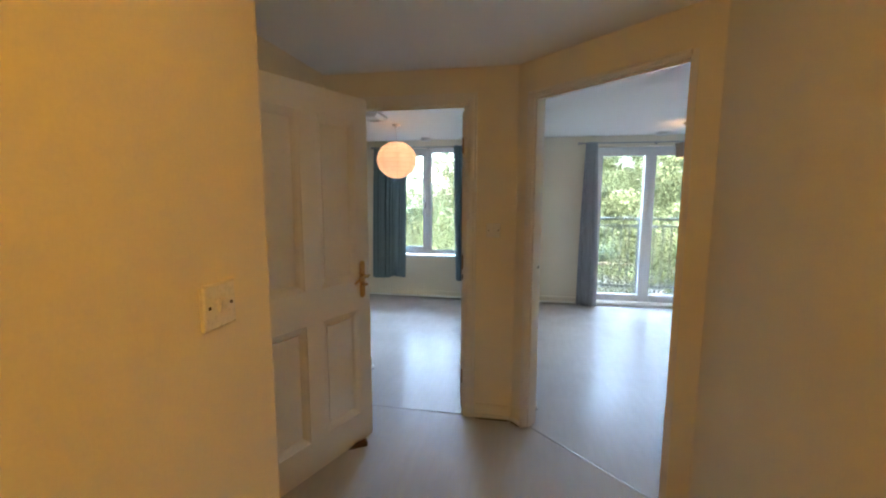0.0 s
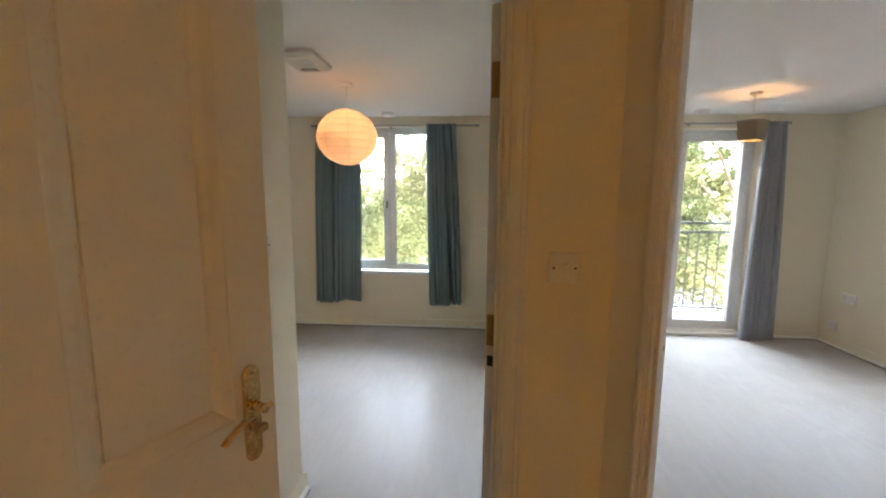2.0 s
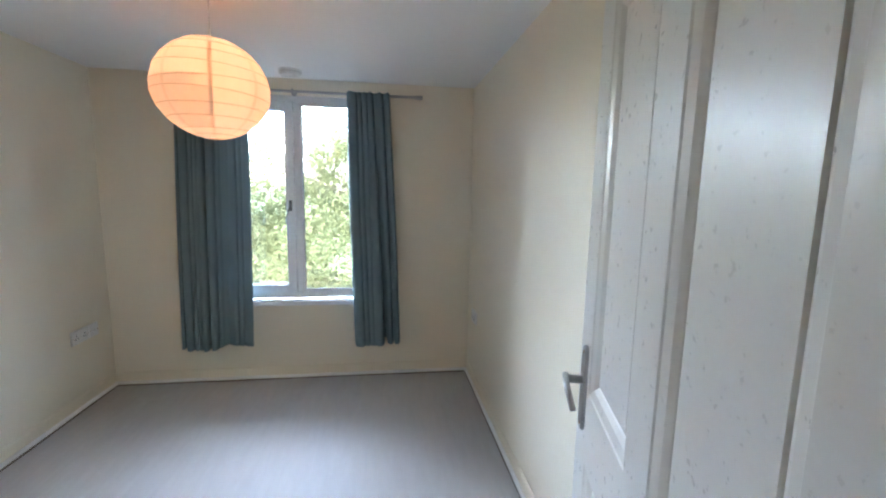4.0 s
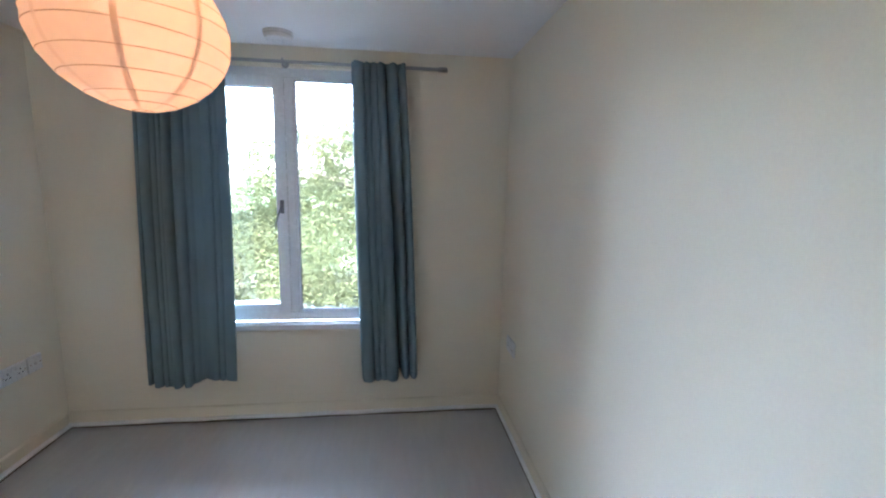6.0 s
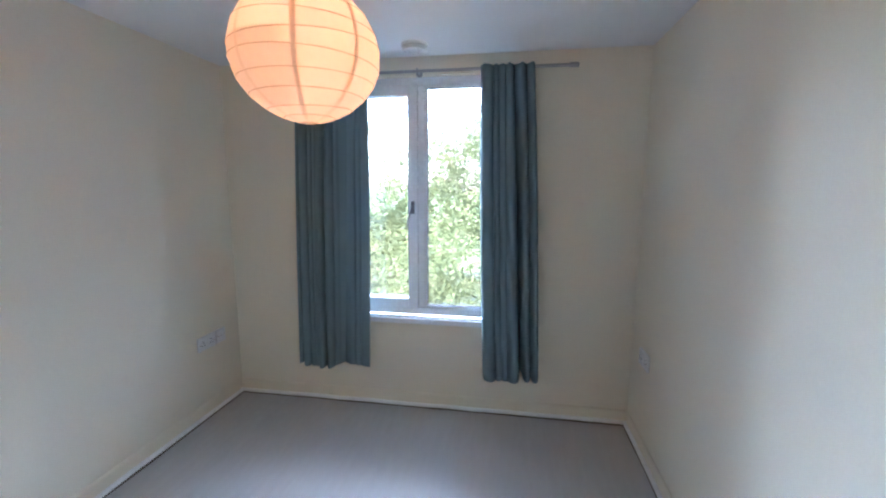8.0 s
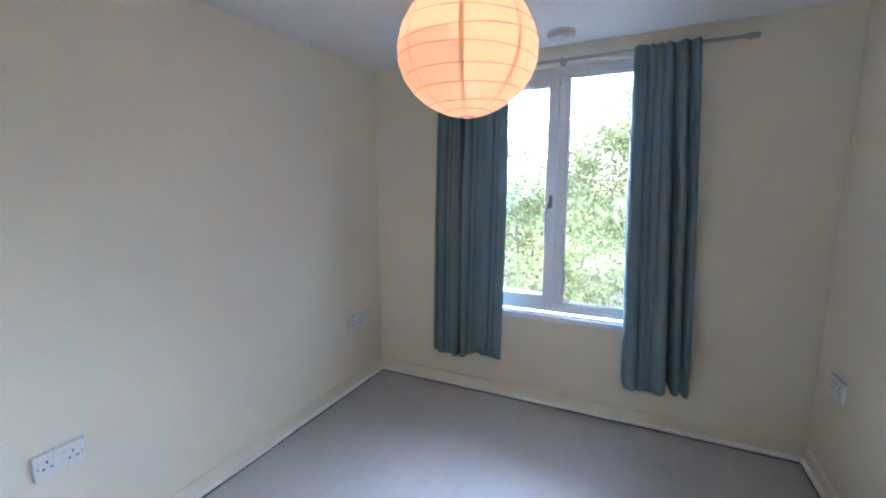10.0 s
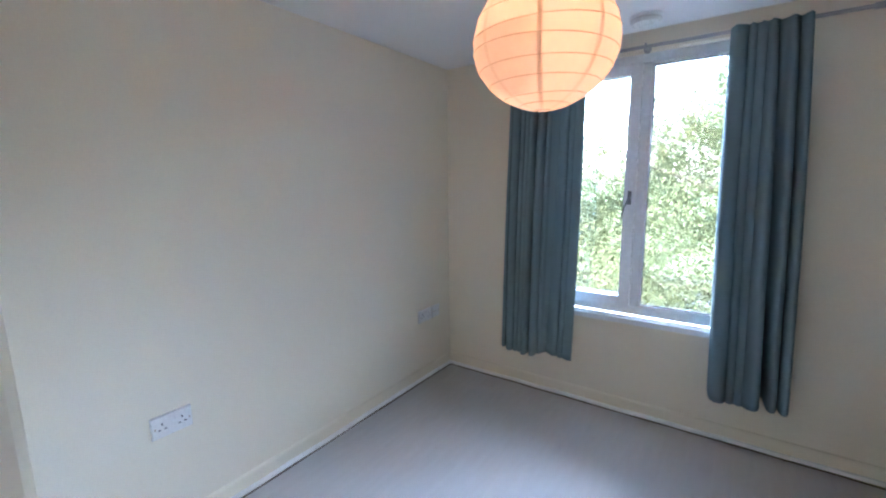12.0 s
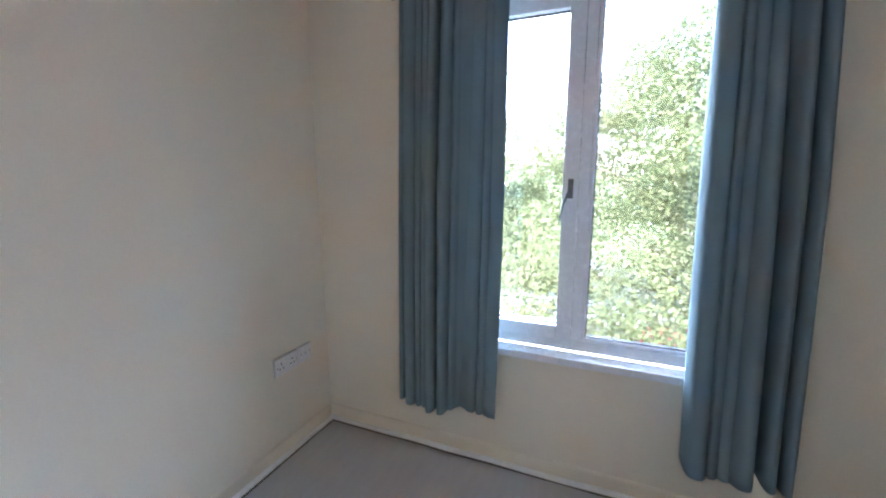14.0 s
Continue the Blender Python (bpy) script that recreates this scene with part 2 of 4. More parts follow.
def sweep(bm, outline, path, closed=False):
    """Carries a 2D outline (side, up) along path points; used for mouldings, levers and rings."""
    rings = []
    n = len(path)
    for i, p in enumerate(path):
        p = Vector(p)
        before = Vector(path[(i - 1) % n]) if (closed or i) else p
        after = Vector(path[(i + 1) % n]) if (closed or i < n - 1) else p
        way = (after - before).normalized()
        side = way.cross(Vector((0, 0, 1)))
        side = side.normalized() if side.length > 1e-4 else Vector((1, 0, 0))
        up = side.cross(way)
        rings.append([bm.verts.new(p + side * a + up * b) for a, b in outline])
    k = len(outline)
    for i in range(n if closed else n - 1):
        r, s = rings[i], rings[(i + 1) % n]
        for j in range(k):
            bm.faces.new((r[j], r[(j + 1) % k], s[(j + 1) % k], s[j]))
    if not closed:
        bm.faces.new(rings[0][::-1])
        bm.faces.new(rings[-1])
    return bm


def circle(r, n=10, squash=1.0):
    return [(r * math.cos(2 * math.pi * i / n), r * squash * math.sin(2 * math.pi * i / n)) for i in range(n)]


def lathe(bm, profile, m=None, n=28):
    """Turns a profile of (radius, height) round the z axis."""
    rings = []
    for r, z in profile:
        rings.append([bm.verts.new((r * math.cos(2 * math.pi * i / n), r * math.sin(2 * math.pi * i / n), z)) for i in range(n)])
    for a, b in zip(rings, rings[1:]):
        for i in range(n):
            bm.faces.new((a[i], a[(i + 1) % n], b[(i + 1) % n], b[i]))
    bm.faces.new(rings[0][::-1])
    bm.faces.new(rings[-1])
    if m is not None:
        bmesh.ops.transform(bm, matrix=m, verts=[v for r in rings for v in r])
    return bm


def mesh(name, bm, material, smooth=False):
    data = bpy.data.meshes.new(name)
    bmesh.ops.recalc_face_normals(bm, faces=bm.faces)
    bm.to_mesh(data)
    bm.free()
    data.materials.append(material)
    if smooth:
        for p in data.polygons:
            p.use_smooth = True
        data.set_sharp_from_angle(angle=radians(40))
    return data


def part(name, bm, material, parent, label="", smooth=False):
    ob = new(name, mesh(name, bm, material, smooth))
    ob.parent = parent
    if label:
        tagged(ob, label)
    return ob


def solid(name, bm, material, label="", category="", kind="", group="", smooth=False):
    return tagged(new(name, mesh(name, bm, material, smooth)), label, category, group, kind)


def base(name, m, label, category, group="", kind=""):
    ob = new(name)
    ob.empty_display_size = 0.1
    ob.matrix_world = m
    return tagged(ob, label, category, group, kind)


def boxes(*pairs, bevel=0.0):
    bm = bmesh.new()
    for a, b in pairs:
        box(bm, a, b, bevel=bevel)
    return bm


def plan(x, y, ux, uy):
    """A frame on the floor plan: local x along (ux, uy), local y to its left, z up."""
    n = math.hypot(ux, uy)
    return Matrix.Translation((x, y, 0)) @ Matrix.Rotation(math.atan2(uy / n, ux / n), 4, "Z")


def wall(name, pairs, label, m=None, material=None):
    bm = boxes(*pairs)
    ob = solid(name, bm, material or WALL, label, "wall", "structure")
    if m is not None:
        ob.matrix_world = m
    return ob


# ---- setting: plan numbers ----
H = 2.23                      # ceiling
BX0, BX1, BY1 = -2.67, -0.042, 8.012   # bedroom
BY0, PX = 5.463, -1.288       # bedroom's back wall, passage wall
EY0, EY1 = 4.84, 4.91         # end wall of the lobby
DL, DR, DH = -1.25, -0.405, 2.01       # bedroom doorway
HL, HR = -0.65, 0.70          # hall walls
LX0, LX1, LY0 = 0.06, 3.03, 2.60       # living room
FY1 = 8.31                    # outer face of the facade
WX0, WX1, WZ0, WZ1 = -2.00, -0.74, 0.585, 2.125   # bedroom window opening
VX0, VX1, VZ0, VZ1 = 0.88, 2.31, 0.02, 2.10       # balcony door opening
DIAG = plan(-0.057, 4.81, 0.723, -0.690)          # wall with the living room doorway
DS0, DS1, DLEN = 0.072, 0.921, 1.047
LDIAG = plan(-0.65, 3.12, -0.707, 0.707)          # wall with the hinged lobby door; its lobby side is local -y
CS0, CS1, CLEN = 0.03, 0.868, 0.962

wall("wall_north", [((-2.9, BY1, 0), (WX0, FY1, H)), ((WX0, BY1, 0), (WX1, FY1, WZ0)), ((WX0, BY1, WZ1), (WX1, FY1, H)),
                    ((WX1, BY1, 0), (VX0, FY1, H)), ((VX0, BY1, -0.2), (VX1, FY1, VZ0)), ((VX0, BY1, VZ1), (VX1, FY1, H)), ((VX1, BY1, 0), (3.2, FY1, H))],
     "magnolia painted outer wall with two window openings")
wall("wall_west", [((BX0 - 0.15, BY0 - 0.1, 0), (BX0, BY1, H))], "plain magnolia painted bedroom wall")
wall("wall_bedroom_back", [((BX0 - 0.15, BY0 - 0.1, 0), (PX - 0.1, BY0, H))], "plain magnolia painted bedroom wall")
passage = prism([(PX - 0.1, EY1), (PX, EY1), (PX, BY0 - 0.022), (PX - 0.004, BY0 - 0.008), (PX - 0.010, BY0 - 0.002), (PX - 0.020, BY0), (PX - 0.1, BY0)], 0, H)
solid("wall_passage", passage, WALL, "magnolia painted wall with two light switches and a rounded corner", "wall", "structure")
wall("wall_party", [((BX1, EY1, 0), (LX0, BY1, H))], "magnolia painted wall between bedroom and living room")
wall("wall_lobby_end", [((-1.43, EY0, 0), (DL - 0.03, EY1, H)), ((DL - 0.03, EY0, DH + 0.03), (DR + 0.03, EY1, H)), ((DR + 0.03, EY0, 0), (-0.075, EY1, H)), ((-0.075, EY0 + 0.03, 0), (LX0, EY1, H))],
     "magnolia painted lobby wall round the bedroom doorway")
wall("wall_lobby_diagonal", [((-0.052, 0, 0), (DS0 - 0.03, 0.1, H)), ((DS0 - 0.03, 0, 2.045), (DS1 + 0.03, 0.1, H)), ((DS1 + 0.03, 0, 0), (DLEN + 0.06, 0.1, H))],
     "magnolia painted diagonal wall round the living room doorway", DIAG)
wall("wall_lobby_west", [((-1.43, 3.72, 0), (-1.33, EY0, H))], "magnolia painted lobby wall behind the open door")
wall("wall_lobby_corner", [((0.0, 0, 0), (CS0 - 0.03 + 0.002, 0.1, H)), ((0.002, 0, 2.03), (CS1 + 0.03, 0.1, H)), ((CS1 + 0.03, 0, 0), (CLEN + 0.02, 0.1, H))],
     "magnolia painted diagonal wall round a doorway", LDIAG)
wall("wall_hall_west", [((HL - 0.1, -0.1, 0), (HL, 3.118, H))], "magnolia painted hall wall with a light switch")
wall("wall_hall_east", [((HR, -0.1, 0), (HR + 0.1, 4.10, H))], "magnolia painted hall wall")
wall("wall_hall_south", [((HL - 0.1, -0.2, 0), (HR + 0.1, -0.1, H))], "magnolia painted hall wall")
wall("wall_living_south", [((HR + 0.1, LY0 - 0.1, 0), (LX1 + 0.1, LY0, H))], "plain magnolia painted living room wall")
wall("wall_living_east", [((LX1, LY0 - 0.1, 0), (LX1 + 0.12, BY1, H))], "pale painted living room wall")
wall("wall_side_room", [((-2.4, 1.9, 0), (-2.3, 3.95, H)), ((-2.4, 1.8, 0), (HL - 0.1, 1.9, H)), ((-2.4, 3.95, 0), (-1.43, 4.05, H))], "plain painted walls of a side room")
solid("ceiling", boxes(((-2.9, -0.3, H), (3.2, FY1, H + 0.14))), CEILING, "matt white painted plaster ceiling", "ceiling", "structure")

# floors meet under the doorways
TY = 4.856
d0, d1 = DIAG @ Vector((-0.02, 0.04, 0)), DIAG @ Vector((DLEN + 0.05, 0.04, 0))
solid("floor_bedroom", prism([(BX0 - 0.1, TY), (BX1 + 0.05, TY), (BX1 + 0.05, BY1 + 0.02), (BX0 - 0.1, BY1 + 0.02)], -0.15, 0), FLOOR, "pale satin vinyl bedroom floor", "floor", "structure")
solid("floor_living", prism([(d0.x, d0.y), (d1.x, d1.y), (HR + 0.06, LY0 - 0.05), (LX1 + 0.05, LY0 - 0.05), (LX1 + 0.05, BY1 + 0.02), (BX1 + 0.05, BY1 + 0.02), (BX1 + 0.05, TY)], -0.15, 0), FLOOR, "pale satin vinyl living room floor", "floor", "structure")
solid("floor_hall", prism([(-2.4, -0.2), (HR + 0.06, -0.2), (d1.x, d1.y), (d0.x, d0.y), (BX1 + 0.05, TY), (-2.4, TY)], -0.15, 0), FLOOR, "pale satin vinyl hall floor", "floor", "structure")


def threshold(m, length):
    bm = bmesh.new()
    prof = [(-0.011, 0.0), (-0.008, 0.003), (-0.003, 0.0045), (0.003, 0.0045), (0.008, 0.003), (0.011, 0.0)]
    sweep(bm, prof, [(0, 0, 0.001), (length, 0, 0.001)])
    ob = solid("threshold_strip", bm, STRIP, "thin aluminium threshold strip across a doorway", "threshold", "structure")
    ob.matrix_world = m


threshold(plan(DL, TY, 1, 0), DR - DL)
threshold(DIAG @ Matrix.Translation((DS0, 0.04, 0)), DS1 - DS0)


# ---- skirting and bead ----
def skirting(m, length, label="magnolia painted skirting board with a white floor bead"):
    bm = bmesh.new()
    sweep(bm, [(0.0, 0.0), (0.009, 0.0), (0.009, 0.084), (0.006, 0.092), (0.002, 0.096), (0.0, 0.096)], [(length, 0, 0), (0, 0, 0)])
    ob = solid("baseboard", bm, WALL, label, "baseboard", "structure")
    ob.matrix_world = m
    bm = bmesh.new()
    rnd = random.Random(int(length * 1000))
    path = [(length * (1 - i / 14), 0.0 if i in (0, 14) else rnd.uniform(-0.0012, 0.0012), 0.004 + (rnd.uniform(0, 0.005) if 0 < i < 14 else 0)) for i in range(15)]
    sweep(bm, [(0.0095, 0.004), (0.025, 0.004), (0.0245, 0.011), (0.021, 0.018), (0.0155, 0.022), (0.0095, 0.023)], path)
    part("bead", bm, BEAD, ob, "white quadrant bead, slightly lifted in places")
    # dark strip on the floor edge, painted as the shade in the gap below the bead
    bm = bmesh.new()
    path = [(length * (1 - i / 22), 0.0 if i in (0, 22) else rnd.uniform(-0.003, 0.002), 0.0) for i in range(23)]
    sweep(bm, [(0.0095, 0.0005), (0.0265, 0.0005), (0.0265, 0.0020), (0.0095, 0.0020)], path)
    part("gap_shade_strip", bm, GAP_SHADE, ob, "dark strip painted as the shade below the floor bead")


skirting(plan(BX1 - 0.002, BY1 - 0.001, -1, 0), BX1 - BX0 - 0.004)
skirting(plan(BX0, BY1 - 0.03, 0, -1), BY1 - BY0 - 0.03)
skirting(plan(BX1, EY1 + 0.005, 0, 1), BY1 - EY1 - 0.035)
skirting(plan(BX0 + 0.03, BY0, 1, 0), PX - BX0 - 0.03)
skirting(plan(PX, BY0 + 0.012, 0, -1), BY0 - EY1 - 0.06)
skirting(plan(-0.105, EY0, -1, 0), 0.222, "scuffed skirting board below the hall switch")
skirting(DIAG @ Matrix.Translation((0.036, 0, 0)) @ Matrix.Rotation(math.pi, 4, "Z"), 0.062, "scuffed skirting board beside the living room door frame")
skirting(plan(LX1 - 0.03, BY1 - 0.001, -1, 0), LX1 - VX1 - 0.05)
skirting(plan(VX0 - 0.02, BY1 - 0.001, -1, 0), VX0 - LX0 - 0.05)
skirting(plan(LX0, BY1 - 0.03, 0, -1), BY1 - EY1 - 0.13)
skirting(plan(LX1, LY0, 0, 1), BY1 - LY0 - 0.03)
skirting(plan(HR, 0.0, 0, 1), 4.0)
skirting(plan(HL, 3.05, 0, -1), 3.0)
skirting(plan(-1.33, EY0 - 0.02, 0, -1), 0.95)


# ---- door frames ----
MOULD = [(0.0, 0.0), (0.066, 0.0), (0.066, 0.009), (0.060, 0.014), (0.050, 0.011), (0.044, 0.017), (0.030, 0.019), (0.014, 0.016), (0.008, 0.010), (0.0, 0.010)]


def upright(bm, s, z0, z1, side, y, out, wide=1.0):
    """Moulded architrave leg: starts at s and spreads to side, on the face y, standing out by out (+1 or -1)."""
    a = [bm.verts.new((s + side * p * wide, y + out * q, z0)) for p, q in MOULD]
    b = [bm.verts.new((s + side * p * wide, y + out * q, z1 + p * wide)) for p, q in MOULD]
    k = len(MOULD)
    for j in range(k):
        bm.faces.new((a[j], a[(j + 1) % k], b[(j + 1) % k], b[j]))
    bm.faces.new(a)
    bm.faces.new(b)


def header(bm, s0, s1, z, y, out, trim0=0.066, trim1=0.066, wide=1.0, proud=1.0):
    a = [bm.verts.new((s0 - min(p * wide, trim0), y + out * q * proud, z + p * wide)) for p, q in MOULD]
    b = [bm.verts.new((s1 + min(p * wide, trim1), y + out * q * proud, z + p * wide)) for p, q in MOULD]
    k = len(MOULD)
    for j in range(k):
        bm.faces.new((a[j], a[(j + 1) % k], b[(j + 1) % k], b[j]))
    bm.faces.new(a)
    bm.faces.new(b)


def door_frame(name, m, s0, s1, z, label, stop, front=(1, 1), back=(1, 1), wide=1.0, proud=1.0):
    """Lining, stop and architraves of a doorway in a wall from local y 0 to 0.1."""
    ob = base(name, m, label, "door frame", kind="structure")
    part("jamb", boxes(((s0 - 0.03, -0.002, 0), (s0, 0.102, z + 0.0))), GLOSS, ob)
    part("jamb", boxes(((s1, -0.002, 0), (s1 + 0.03, 0.102, z + 0.0))), GLOSS, ob)
    part("lintel", boxes(((s0 - 0.03, -0.002, z), (s1 + 0.03, 0.102, z + 0.03))), GLOSS, ob)
    part("stop", boxes(((s0, stop, 0), (s0 + 0.012, stop + 0.035, z)), bevel=0.002), GLOSS, ob)
    part("stop", boxes(((s1 - 0.012, stop, 0), (s1, stop + 0.035, z)), bevel=0.002), GLOSS, ob)
    part("stop", boxes(((s0 + 0.012, stop, z - 0.012), (s1 - 0.012, stop + 0.035, z)), bevel=0.002), GLOSS, ob)
    for y, out, legs in ((-0.002, -1, front), (0.102, 1, back)):
        for s, side, on in ((s0 - 0.006, -1, legs[0]), (s1 + 0.006, 1, legs[1])):
            if on:
                bm = bmesh.new()
                upright(bm, s, 0, z + 0.006, side, y, out, wide)
                part("architrave", bm, GLOSS, ob)
        if any(legs):
            bm = bmesh.new()
            header(bm, s0 - 0.006, s1 + 0.006, z + 0.006, y, out, 0.066 if legs[0] else 0.0, 0.066 if legs[1] else 0.0, wide, proud)
            part("architrave", bm, GLOSS, ob)
    return ob


frame_bed = door_frame("door_frame_bedroom", plan(0, EY0, 1, 0) @ Matrix.Diagonal((1, 0.72, 1, 1)), DL, DR, DH, "white painted bedroom door frame with moulded architrave", 0.02, (1, 1), (0, 0), 1.0, 0.35)
frame_liv = door_frame("door_frame_living", DIAG, DS0, DS1, 2.025, "white painted living room door frame", 0.02, (1, 0), (0, 0), 0.38)
frame_lob = door_frame("door_frame_lobby", LDIAG, CS0, CS1, 2.0, "white painted door frame with brass hinges", 0.055, (0, 1), (0, 0))


def keep_plate(ob, m, metal, label):
    bm = boxes(((-0.0015, -0.014, -0.03), (0.0015, 0.014, 0.03)), bevel=0.001)
    bmesh.ops.transform(bm, matrix=m, verts=bm.verts)
    keep = part("strike_plate", bm, metal, ob, label)
    bm = boxes(((-0.0022, -0.003, -0.010), (0.0022, 0.006, 0.008)))
    bmesh.ops.transform(bm, matrix=m, verts=bm.verts)
    part("latch_hole", bm, DARK, keep)


keep_plate(frame_bed, Matrix.Translation((DL + 0.0015, 0.078, 1.03)), CHROME, "dull chrome strike plate")
keep_plate(frame_liv, Matrix.Translation((DS0 + 0.0015, 0.078, 1.03)), GLOSS, "painted-over strike plate")


# ---- door leaves ----
def leaf_face(bm, w, h, y, inward, xs, zs, panels):
    """One moulded face of a panelled door at local y; inward is the way into the leaf."""
    for i in range(len(xs) - 1):
        for k in range(len(zs) - 1):
            a, b, c, d = xs[i], xs[i + 1], zs[k], zs[k + 1]
            if (i, k) not in panels:
                bm.faces.new([bm.verts.new(p) for p in ((a, y, c), (b, y, c), (b, y, d), (a, y, d))])
                continue
            loops = []
            for inset, depth in ((0, 0), (0.004, 0.0025), (0.010, 0.004), (0.022, 0.007), (0.034, 0.013), (0.040, 0.018), (0.0415, 0.0125)):
                loops.append([bm.verts.new((x, y + inward * depth, z)) for x, z in ((a + inset, c + inset), (b - inset, c + inset), (b - inset, d - inset), (a + inset, d - inset))])
            for p, q in zip(loops, loops[1:]):
                for j in range(4):
                    bm.faces.new((p[j], p[(j + 1) % 4], q[(j + 1) % 4], q[j]))
            bm.faces.new(loops[-1])


def lever_handle(ob, x, y, out, z, metal, way, thumbturn):
    """Backplate with rounded ends, scrolled lever, optional thumbturn; out is the side it stands on."""
    bm = bmesh.new()
    outline = []
    for i in range(9):
        a = math.pi * i / 8
        outline.append((0.020 * math.cos(a), 0.088 + 0.020 * math.sin(a)))
    for i in range(9):
        a = math.pi + math.pi * i / 8
        outline.append((0.020 * math.cos(a), -0.088 + 0.020 * math.sin(a)))
    r0 = [bm.verts.new((x + p, y, z + q)) for p, q in outline]
    r1 = [bm.verts.new((x + p, y + out * 0.005, z + q)) for p, q in outline]
    r2 = [bm.verts.new((x + p * 0.86, y + out * 0.008, z + q * 0.97)) for p, q in outline]
    n = len(outline)
    for a, b in ((r0, r1), (r1, r2)):
        for j in range(n):
            bm.faces.new((a[j], a[(j + 1) % n], b[(j + 1) % n], b[j]))
    bm.faces.new(r2)
    bm.faces.new(r0)
    plate = part("handle_plate", bm, metal, ob, "rounded metal handle plate", True)
    bm = bmesh.new()
    rod(bm, (x, y, z + 0.02), (x, y + out * 0.045, z + 0.02), 0.010, n=14)
    path = []
    for i in range(11):
        u = i / 10
        path.append((x + way * (-0.012 + 0.115 * u), y + out * (0.046 + 0.006 * math.sin(3.1 * u)), z + 0.022 + 0.008 * math.sin(u * 3.0) - 0.030 * u * u + 0.004 * (1 - u)))
    sweep(bm, circle(0.0075, 10, 0.8), path)
    part("lever", bm, metal, plate, "curved metal door lever", True)
    for dz in (0.092, -0.092):
        bm = bmesh.new()
        rod(bm, (x, y + out * 0.007, z + dz), (x, y + out * 0.0095, z + dz), 0.004, n=10)
        part("screw", bm, DULLBRASS, plate)
    if thumbturn:
        bm = bmesh.new()
        rod(bm, (x, y, z - 0.028), (x, y + out * 0.022, z - 0.028), 0.011, n=14)
        box(bm, (x - 0.014, y + out * 0.020, z - 0.036), (x + 0.014, y + out * 0.034, z - 0.020), bevel=0.004)
        part("thumbturn", bm, DULLBRASS, plate, "dark brass thumbturn", True)


def hinge(ob, x, y, z, leaf_dir, thick_dir, metal, jamb_dir):
    """Butt hinge: two plates with screws and a knuckle."""
    X, T, J = Vector(leaf_dir), Vector(thick_dir), Vector(jamb_dir)
    up = Vector((0, 0, 1))
    c = Vector((x, y, z))
    bm = bmesh.new()
    rod(bm, c - up * 0.05, c + up * 0.05, 0.0055, n=10)
    for k in (-0.052, 0.050):
        rod(bm, c + up * k, c + up * (k + 0.003), 0.0062, n=10)
    body = part("hinge", bm, metal, ob, "brass butt hinge", True)
    for d, nrm in ((T, X), (J, J.cross(up))):
        bm = bmesh.new()
        m = Matrix((tuple(d) + (0,), tuple(nrm) + (0,), (0, 0, 1, 0), (0, 0, 0, 1))).transposed()
        m.translation = c
        box(bm, (0.003, -0.0012, -0.05), (0.034, 0.0012, 0.05), m)
        part("hinge_plate", bm, metal, body)
        for k in (-0.035, -0.012, 0.012, 0.035):
            bm = bmesh.new()
            p = c + d * (0.022 if abs(k) > 0.02 else 0.014) + up * k
            rod(bm, p - nrm * 0.0022, p + nrm * 0.0022, 0.0035, n=8)
            part("screw", bm, DULLBRASS, body)


def panel_door(name, m, w, h, label, handle_y, out, metal, thumbturn):
    ob = base(name, m, label, "door")
    pw = (w - 0.322) / 2
    xs = [0, 0.12, 0.12 + pw, 0.222 + pw, w - 0.10, w]
    zs = [0.008, 0.185, 0.81, 0.985, 1.862, h]
    panels = {(1, 1), (3, 1), (1, 3), (3, 3)}
    bm = bmesh.new()
    leaf_face(bm, w, h, 0.0, 1, xs, zs, panels)
    leaf_face(bm, w, h, 0.04, -1, xs, zs, panels)
    for a, b in (((0, zs[0]), (0, h)), ((w, zs[0]), (w, h)), ((0, zs[0]), (w, zs[0])), ((0, h), (w, h))):
        bm.faces.new([bm.verts.new(p) for p in ((a[0], 0, a[1]), (b[0], 0, b[1]), (b[0], 0.04, b[1]), (a[0], 0.04, a[1]))])
    bmesh.ops.remove_doubles(bm, verts=bm.verts, dist=0.0005)
    part("leaf", bm, GLOSS, ob, "white four-panel moulded door leaf")
    lever_handle(ob, w - 0.062, handle_y, out, 0.985, metal, -1, thumbturn)
    lever_handle(ob, w - 0.062, 0.04 - handle_y, -out, 0.985, metal, -1, False)
    latch = boxes(((w - 0.001, 0.009, 0.93), (w + 0.0015, 0.031, 1.09)), bevel=0.0006)
    part("latch_plate", latch, metal, ob, "metal latch plate")
    return ob


lob = Matrix.Translation((-1.240, 3.730, 0)) @ Matrix.Rotation(math.atan2(0.930, 0.367), 4, "Z")
door_lobby = panel_door("door_lobby", lob, 0.85, 1.992, "white four-panel door wedged open, brass lever handle", 0.0, -1, BRASS, True)
bed = Matrix.Translation((-0.4015, 4.927, 0)) @ Matrix.Rotation(radians(74.7), 4, "Z")
door_bed = panel_door("door_bedroom", bed, 0.868, 1.992, "white four-panel bedroom door standing open", 0.04, 1, RODMETAL, False)


